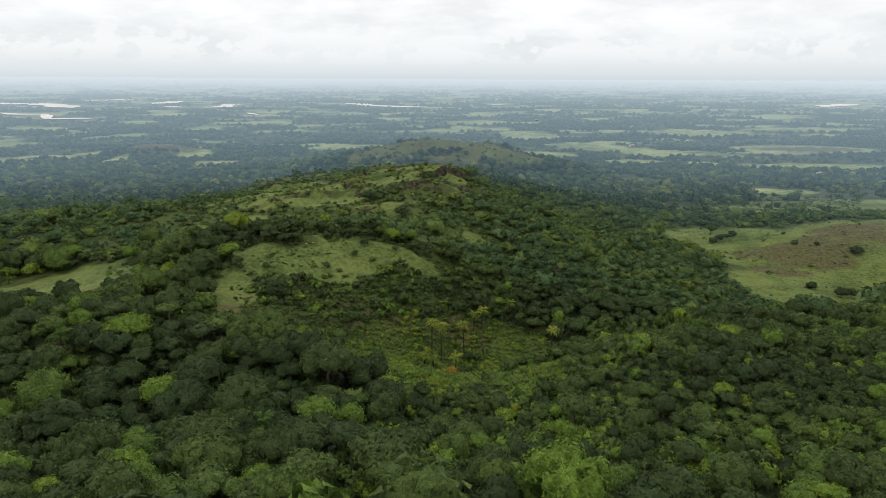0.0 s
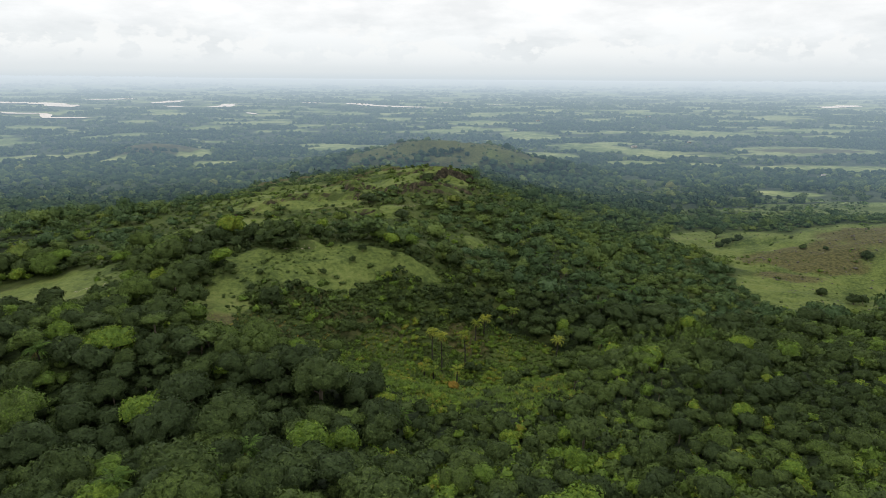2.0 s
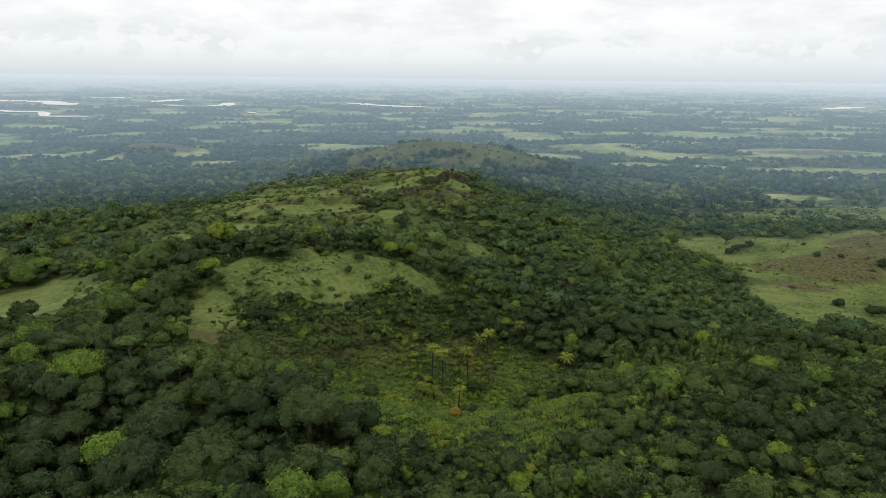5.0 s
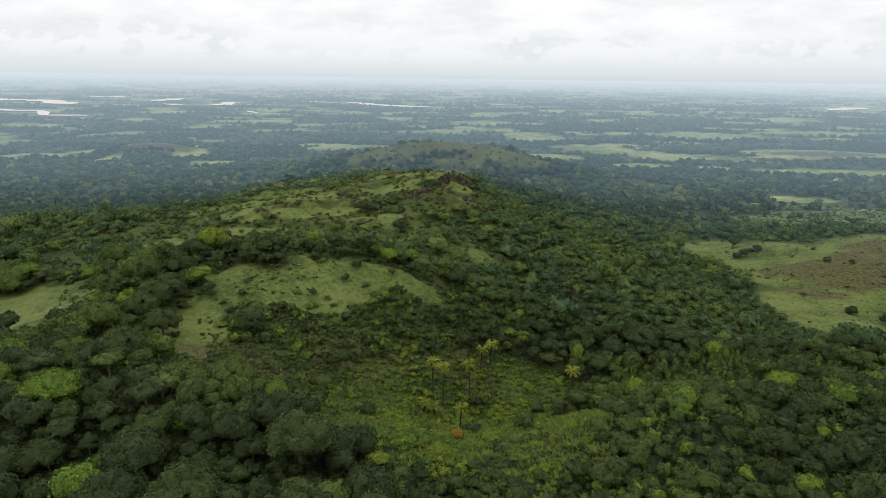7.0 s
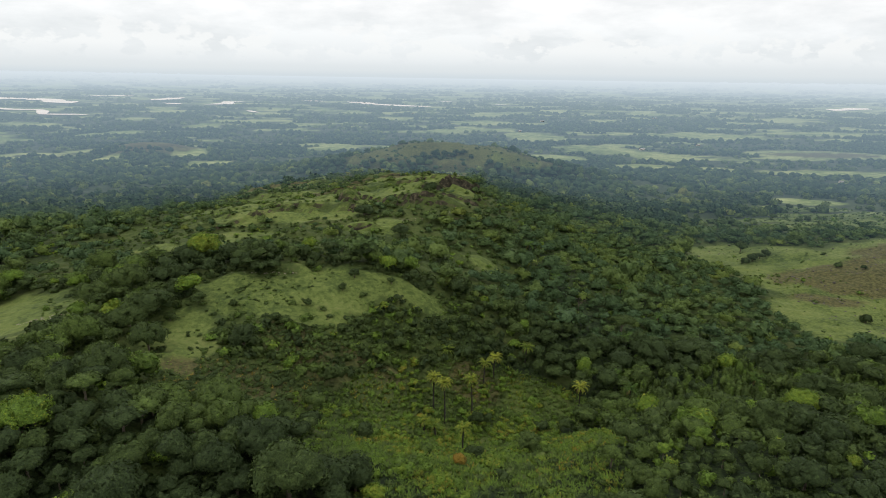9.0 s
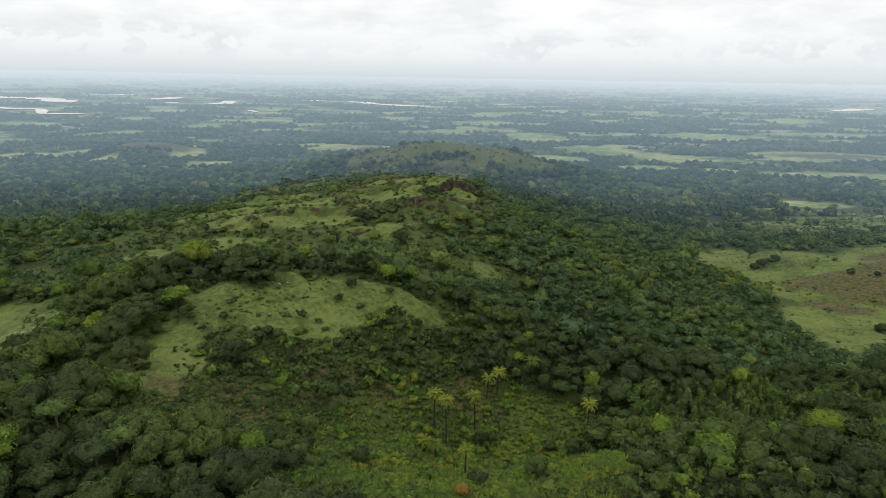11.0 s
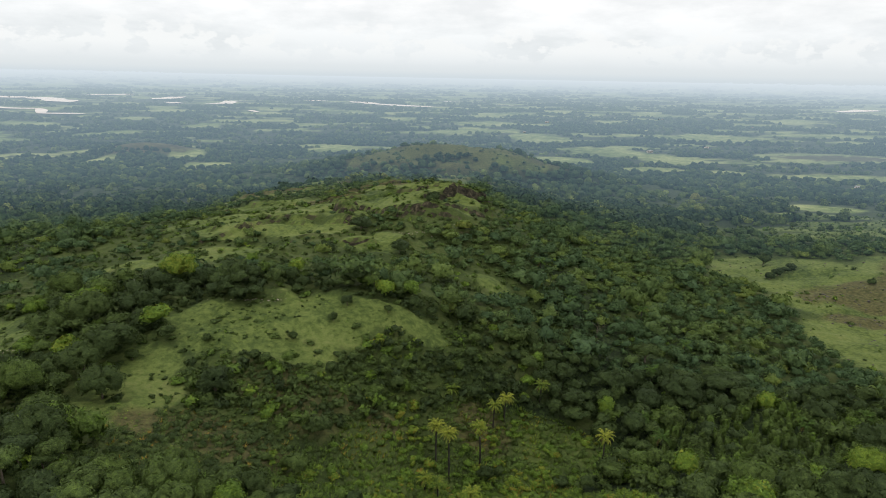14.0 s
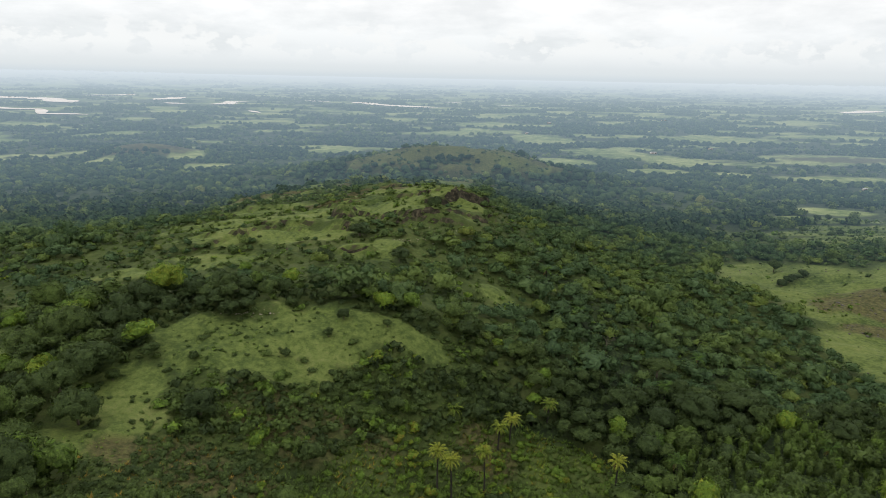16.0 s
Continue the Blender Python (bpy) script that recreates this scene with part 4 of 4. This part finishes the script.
for y0, y1, step in ((1000, 1500, 11.0), (1500, 2200, 15.0), (2200, 3200, 22.0), (3200, 4600, 40.0)):
    xs, ys = places(y0, y1, step, 30, 0.74)
    zs, past = ground_height(xs, ys), pasture_at(xs, ys)
    thin = fractal(xs / 120, ys / 90, 96, 4)
    wet = inside(LAGOONS, xs, ys, 0.0)
    for x, y, z, p, o, w in zip(xs, ys, zs, past, thin, wet):
        if p > -0.12 or w > -0.1 or (o > 0.53 and rng.random() < 0.75) or rng.random() < 0.06:
            continue
        r = step * rng.uniform(0.28, 0.68)
        plain_woods.add(DOMES[rng.integers(8)], x, y, z + 1.0, r, min(r, 9) * rng.uniform(0.6, 1.3), rng.uniform(0, 6.3), float(np.clip(0.15 + 0.9 * (o - 0.45) + rng.normal() * 0.16, 0, 0.75)))

thickets.make("undergrowth", LEAVES, "dense dark green undergrowth between the near trees", "undergrowth")
scrub.make("scrub", LEAVES, "low bright green scrub and vines on the valley floor", "scrub")
bamboo.make("bamboo_thicket", LEAVES, "feathery light green bamboo thicket in the valley", "bamboo")
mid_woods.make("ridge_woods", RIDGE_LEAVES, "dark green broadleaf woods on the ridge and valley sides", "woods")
mid_shrubs.make("ridge_shrubs", LEAVES, "small dark shrubs dotted over hill pasture", "shrubs")
far_woods.make("hill_foot_woods", FAR_LEAVES, "blue-green woods at the foot of the hills", "woods")
plain_woods.make("plain_woods", FAR_LEAVES, "hazy blue-green woods and hedgerows across the plain", "woods")


# ---- single trees of the near slopes ----
def tube(verts, quads, a, b, ra, rb, k=6):
    a, b = Vector(a), Vector(b)
    d = (b - a).normalized()
    s = d.orthogonal().normalized()
    t = d.cross(s)
    i = len(verts)
    for c, rad in ((a, ra), (b, rb)):
        for j in range(k):
            w = 2 * math.pi * j / k
            verts.append(tuple(c + (s * math.cos(w) + t * math.sin(w)) * rad))
    for j in range(k):
        n = (j + 1) % k
        quads.append([i + j, i + n, i + k + n, i + k + j])


def trunk_mesh(name, r0, r1, tall, bend, seed, limbs=4):
    """A tapered trunk with limbs."""
    r = np.random.default_rng(seed)
    verts, quads = [], []
    top, half = (bend, bend * 0.4, tall), (bend * 0.3, bend * 0.1, tall * 0.5)
    tube(verts, quads, (0, 0, -0.6), half, r0, (r0 + r1) / 2)
    tube(verts, quads, half, top, (r0 + r1) / 2, r1)
    for k in range(limbs):
        a = 2 * math.pi * k / limbs + r.uniform(-0.4, 0.4)
        tube(verts, quads, top if k % 2 else half, (math.cos(a) * tall * 0.45, math.sin(a) * tall * 0.45, tall * r.uniform(0.85, 1.15)), r1 * 0.8, r1 * 0.25, 5)
    return quad_mesh(name, np.array(verts), quads)


TREE_LABELS = ("broadleaf tree with a dense dark green crown", "broadleaf tree with a rounded green crown", "tree with an olive green spreading crown",
               "tree with a bright yellow-green crown", "small tree with an orange-brown crown")
BANDS = (0.05, 0.30, 0.52, 0.80, 1.0)
models = {}


def tree_model(flat, band, k, big):
    """One tree, crown one metre in radius, trunk under it: made once and then copied."""
    if (flat, band, k, big) not in models:
        v, q, t, nrm = (BIG_FLAT[k % 3] if flat else BIG_ROUND[k % 4]) if big else (NEAR_FLAT if flat else NEAR_ROUND)[k]
        tree = new("tree")
        tagged(tree, TREE_LABELS[band], "tree", "trees of the near slopes")
        me = quad_mesh("crown", v + np.array([0, 0, 1.0]), q, tris=t)
        set_float(me, "tint", np.full(len(v), BANDS[band]))
        me.normals_split_custom_set_from_vertices(nrm.tolist())
        me.materials.append(LEAVES)
        crown = new("crown", me)
        crown.parent = tree
        tm = trunk_mesh("trunk", 0.075, 0.04, 0.85, 0.06, 40 + k)
        tm.materials.append(BARK)
        trunk = new("trunk", tm)
        trunk.parent = tree
        models[flat, band, k, big] = tree
        return tree, True
    return models[flat, band, k, big], False


placed = 0
for k, (x, y, r, tall, flat, tint) in enumerate(singles):
    z = float(ground_height(x, y))
    turn = rng.uniform(0, 6.3)
    if k < fixed or (100 < y < 225 and abs(x + 2) < 0.62 * (y - 15) and placed < 300):
        band = int(np.searchsorted((0.19, 0.42, 0.68, 0.97), tint))
        tree, first = tree_model(flat, band, int(rng.integers(5)), r > 4.9)
        wide, high = rng.uniform(0.9, 1.12), rng.uniform(0.75, 1.15)
        m = Matrix.LocRotScale((x, y, z + tall * 0.9 - r * high), Euler((0, 0, turn)), (r * wide, r / wide, r * high))
        if first:
            tree.matrix_basis = m
        else:
            copy_thing(tree, Matrix.Identity(4)).matrix_basis = m
        placed += 1
    elif r > 4.9 and y > 58:
        (woods_flat if flat else woods_near).add((BIG_FLAT if flat else BIG_ROUND)[rng.integers(3)], x, y, z + tall * 0.9, r, r * rng.uniform(0.75, 1.1), turn, tint)
    elif flat:
        woods_flat.add((MID_FLAT if y < 58 else NEAR_FLAT if y < 165 else HALF_FLAT)[rng.integers(4)], x, y, z + tall * 0.9, r, r * rng.uniform(0.75, 1.15), turn, tint)
    else:
        woods_near.add((MID_ROUND if y < 58 else FINE_ROUND if y < 112 else NEAR_ROUND if y < 165 else HALF_ROUND)[rng.integers(7)], x, y, z + tall * 0.9, r, r * rng.uniform(0.75, 1.15), turn, tint)
woods_near.make("near_woods", LEAVES, "dense dark green broadleaf woods on the near slopes", "woods")
woods_flat.make("spreading_woods", LEAVES, "wide flat-topped trees crowded on the near slopes", "woods")


# ---- palms ----
def part(name, me, mat, parent, label=""):
    if not me.materials:
        me.materials.append(mat)
    ob = new(name, me)
    ob.parent = parent
    if label:
        tagged(ob, label)
    return ob


def frond_mesh(length, lift, droop, seed, tint, pairs=16):
    """One feather leaf: an arching rib with narrow leaflets hanging from both sides."""
    r = np.random.default_rng(seed)
    verts, quads = [], []
    rib = []
    a, x, z = lift, 0.0, 0.0
    for i in range(pairs + 1):
        rib.append(Vector((x, 0, z)))
        x, z = x + math.cos(a) * length / pairs, z + math.sin(a) * length / pairs
        a -= droop / pairs * (0.5 + i / pairs)
    for i in range(pairs):
        tube(verts, quads, rib[i], rib[i + 1], 0.035 * (1 - i / pairs) + 0.008, 0.035 * (1 - (i + 1) / pairs) + 0.008, 3)
        if i < 2:
            continue
        f = i / pairs
        n = length * 0.25 * (1 - abs(f - 0.45) * 1.1)
        for s in (-1, 1):
            d = Vector((0.7 + 0.3 * f, s * 0.75, -0.4 + r.uniform(-0.3, 0.2))).normalized()
            w = Vector((0.14, 0, 0.0)) * length / 3
            base = rib[i]
            k = len(verts)
            verts.extend([tuple(base - w * 0.3), tuple(base + w), tuple(base + d * n + w * 0.25), tuple(base + d * n * 0.97)])
            quads.append([k, k + 1, k + 2, k + 3])
    me = quad_mesh("frond", np.array(verts), quads)
    set_float(me, "tint", np.full(len(verts), tint))
    me.materials.append(FRONDS)
    return me


def palm_trunk(tall, seed):
    r = np.random.default_rng(seed)
    verts, quads = [], []
    n, lean = 9, r.uniform(-0.06, 0.06)
    for i in range(n):
        f, g = i / n, (i + 1) / n
        tube(verts, quads, (lean * tall * f * f, 0, tall * f - 0.4 * (i == 0)), (lean * tall * g * g, 0, tall * g), 0.23 - 0.06 * f + 0.02 * (i % 2), 0.23 - 0.06 * g, 8)
    return quad_mesh("trunk", np.array(verts), quads), lean * tall


FROND_SETS = {}


def fronds(kind):
    if kind not in FROND_SETS:
        tint, long = {"yellow": (0.72, 3.1), "green": (0.5, 3.2), "dark": (0.3, 3.7), "olive": (0.62, 3.0)}[kind]
        FROND_SETS[kind] = [frond_mesh(long * s, lift, 2.1, 70 + i, tint) for i, (lift, s) in enumerate(((1.35, 0.85), (1.0, 1.0), (0.6, 1.0), (0.15, 0.95)))]
        FROND_SETS[kind].append(frond_mesh(long * 0.75, -0.75, 1.0, 79, 1.0))
    return FROND_SETS[kind]


def palm(x, y, crown_z, kind, label, seed, count=30, least=0.6):
    r = np.random.default_rng(seed)
    base = float(ground_height(x, y))
    tall = max(crown_z - base, least)
    p = new("palm_tree")
    p.location = (x, y, base)
    tagged(p, label, "palm", "palms of the valley")
    me, lean = palm_trunk(tall, seed)
    part("trunk", me, PALM_BARK, p)
    for i in range(count):
        ring = i % 5
        f = part("frond", fronds(kind)[ring], FRONDS, p)
        f.matrix_basis = pose(lean, 0, tall - 0.1 * ring, 0, math.degrees(r.uniform(-0.12, 0.12)), i * 137.5 + r.uniform(-12, 12))
    return p


TALL = "slender palm with yellow-green feathery fronds and a dark trunk"
palm(-4.0, 212.0, 52.0, "yellow", TALL, 1)
palm(-0.4, 208.0, 52.3, "yellow", TALL, 2)
palm(8.2, 215.7, 49.6, "olive", "slender palm with olive drooping fronds in the scrub", 3)
palm(16.0, 231.5, 49.6, "yellow", TALL, 4)
palm(12.6, 229.0, 48.6, "olive", "slender palm with olive drooping fronds in the scrub", 5)
palm(42.0, 215.6, 47.6, "yellow", TALL, 6)
palm(4.5, 189.0, 48.8, "olive", "slender palm with olive drooping fronds in the scrub", 7)
palm(0.0, 233.0, 50.5, "green", "green palm at the foot of a shrubby slope", 8)
palm(28.0, 241.0, 49.0, "green", "green palm at the edge of dark woods", 9)
SHORT = "low bushy palm with long arching dark fronds"
palm(-6.5, 201.0, 43.6, "olive", "low bushy palm with olive fronds beside taller palms", 10, 22)
palm(-3.2, 200.0, 42.8, "green", "low bushy palm with olive fronds beside taller palms", 11, 20)
for k, (px, py, pz) in enumerate(((-56.0, 122.6, 82.0), (-9.8, 124.5, 75.0), (-34.5, 104.0, 79.5), (-93, 137, 82), (-47, 84, 88), (-37, 90, 85), (58, 233, 48.5), (104, 228, 47),
                                  (70, 262, 46), (92, 290, 44), (60, 222, 47), (130, 240, 45), (82, 315, 46), (48, 300, 58), (40, 330, 66))):
    palm(px, py, min(max(pz, float(ground_height(px, py)) + 3.0), float(ground_height(px, py)) + 5.0), "dark", SHORT, 30 + k, 20)


# ---- a leafless tree on the valley side ----
def bare_tree(x, y, tall, seed):
    r = np.random.default_rng(seed)
    verts, quads = [], []

    def grow(a, d, n, rad, depth):
        b = a + d * n
        tube(verts, quads, a, b, rad, rad * 0.6, 5)
        if depth:
            for _ in range(3):
                e = (d + Vector(r.normal(size=3)) * 0.55 + Vector((0, 0, 0.15))).normalized()
                grow(b, e, n * r.uniform(0.6, 0.8), rad * 0.55, depth - 1)

    grow(Vector((0, 0, -0.4)), Vector((0, 0, 1)), tall * 0.3, 0.16, 4)
    t = new("bare_tree")
    t.location = (x, y, float(ground_height(x, y)))
    tagged(t, "leafless pale brown tree with fine branching twigs", "tree")
    part("branches", quad_mesh("branches", np.array(verts), quads), BARK, t)


bare_tree(56, 286, 9.0, 5)
bare_tree(-88, 254, 5.0, 6)


# ---- houses ----
def block(x0, y0, z0, x1, y1, z1):
    v = np.array([(x, y, z) for z in (z0, z1) for x, y in ((x0, y0), (x1, y0), (x1, y1), (x0, y1))], float)
    return v, np.array([[0, 3, 2, 1], [4, 5, 6, 7], [0, 1, 5, 4], [1, 2, 6, 5], [2, 3, 7, 6], [3, 0, 4, 7]])


def house(x, y, turn, w, d, h, label):
    """A small rural house: walls, a pitched sheet roof with eaves, door and windows."""
    b = new("house")
    b.matrix_basis = pose(x, y, float(ground_height(x, y)) - 0.1, 0, 0, turn)
    tagged(b, label, "house")
    part("wall", quad_mesh("wall", *block(-w / 2, -d / 2, -0.5, w / 2, d / 2, h)), WHITEWASH, b)
    e, up = 0.5, d * 0.22
    for s in (-1, 1):
        v = [(-w / 2 - e, s * (d / 2 + e), h - 0.2), (w / 2 + e, s * (d / 2 + e), h - 0.2), (w / 2 + e, 0, h + up), (-w / 2 - e, 0, h + up)]
        v += [(a, c, z + 0.12) for a, c, z in v]
        part("roof", quad_mesh("roof", np.array(v), [[0, 3, 2, 1], [4, 5, 6, 7], [0, 1, 5, 4], [1, 2, 6, 5], [2, 3, 7, 6], [3, 0, 4, 7]]), SHEET_ROOF, b, "pale metal sheet roof")
    part("door", quad_mesh("door", *block(-0.45, -d / 2 - 0.06, 0, 0.45, -d / 2 + 0.02, 2.0)), DARK_OPENING, b)
    for s in (-0.3, 0.3):
        part("window", quad_mesh("window", *block(w * s - 0.45, -d / 2 - 0.05, 1.0, w * s + 0.45, -d / 2 + 0.02, 1.9)), DARK_OPENING, b)


house(-108.5, 266, 20, 3.8, 3.0, 2.0, "small whitewashed farmhouse with a pale metal roof among trees")
FARM = "distant farm building with a pale metal roof beside fields"
for hx, hy, turn, w in ((404, 1318, 10, 14), (560, 905, -15, 9), (470, 1530, 5, 9), (430, 1545, 30, 9), (240, 1745, 0, 12), (195, 1700, 20, 10), (560, 1420, 15, 10),
                        (890, 1900, -8, 16), (-330, 1500, 12, 10), (300, 2010, 0, 14), (1150, 1560, 10, 14), (700, 2150, 5, 18), (1000, 2250, -10, 18), (-120, 2200, 8, 14)):
    house(hx, hy, turn, w * 0.8, w * 0.45, 3.0, FARM)


# ---- stones ----
def stone_shape(r):
    v, q = cube_sphere(2)
    return v * r.uniform(0.6, 1.1, (len(v), 1)) * np.array([1, r.uniform(0.6, 0.9), 0.6]), q, np.zeros((0, 3), int), v


stones, pale = Thicket(), Thicket()
STONES = [stone_shape(np.random.default_rng(950 + k)) for k in range(6)]
xs, ys = rng.uniform(150, 330, 2200), rng.uniform(290, 470, 2200)
zs, past, brown = ground_height(xs, ys), pasture_at(xs, ys), dry_at(xs, ys)
for x, y, z, p, b in zip(xs, ys, zs, past, brown):
    if p > 0.1 and rng.random() < 0.12 + 0.75 * b:
        s = rng.uniform(0.2, 0.8) * (2.2 if rng.random() < 0.06 else 1)
        stones.add(STONES[rng.integers(6)], x, y, z, s, s, rng.uniform(0, 6.3), 0)
for cx, cy, sx, sy, n in ((-126, 221, 9, 1.8, 70), (-62, 247, 9, 1.6, 60), (-20, 337, 9, 1.5, 30), (2, 352, 10, 1.2, 24)):
    for _ in range(n):
        x, y = cx + rng.normal() * sx * 0.5, cy + rng.normal() * sy * 0.5
        s = rng.uniform(0.12, 0.42)
        pale.add(STONES[rng.integers(6)], x, y, float(ground_height(x, y)), s, s, rng.uniform(0, 6.3), 0)
stones.make("field_stones", STONE, "dark weathered stones strewn over dry pasture", "stones")
pale.make("pale_rocks", PALE_STONE, "pale broken rocks on bare ground", "rocks")
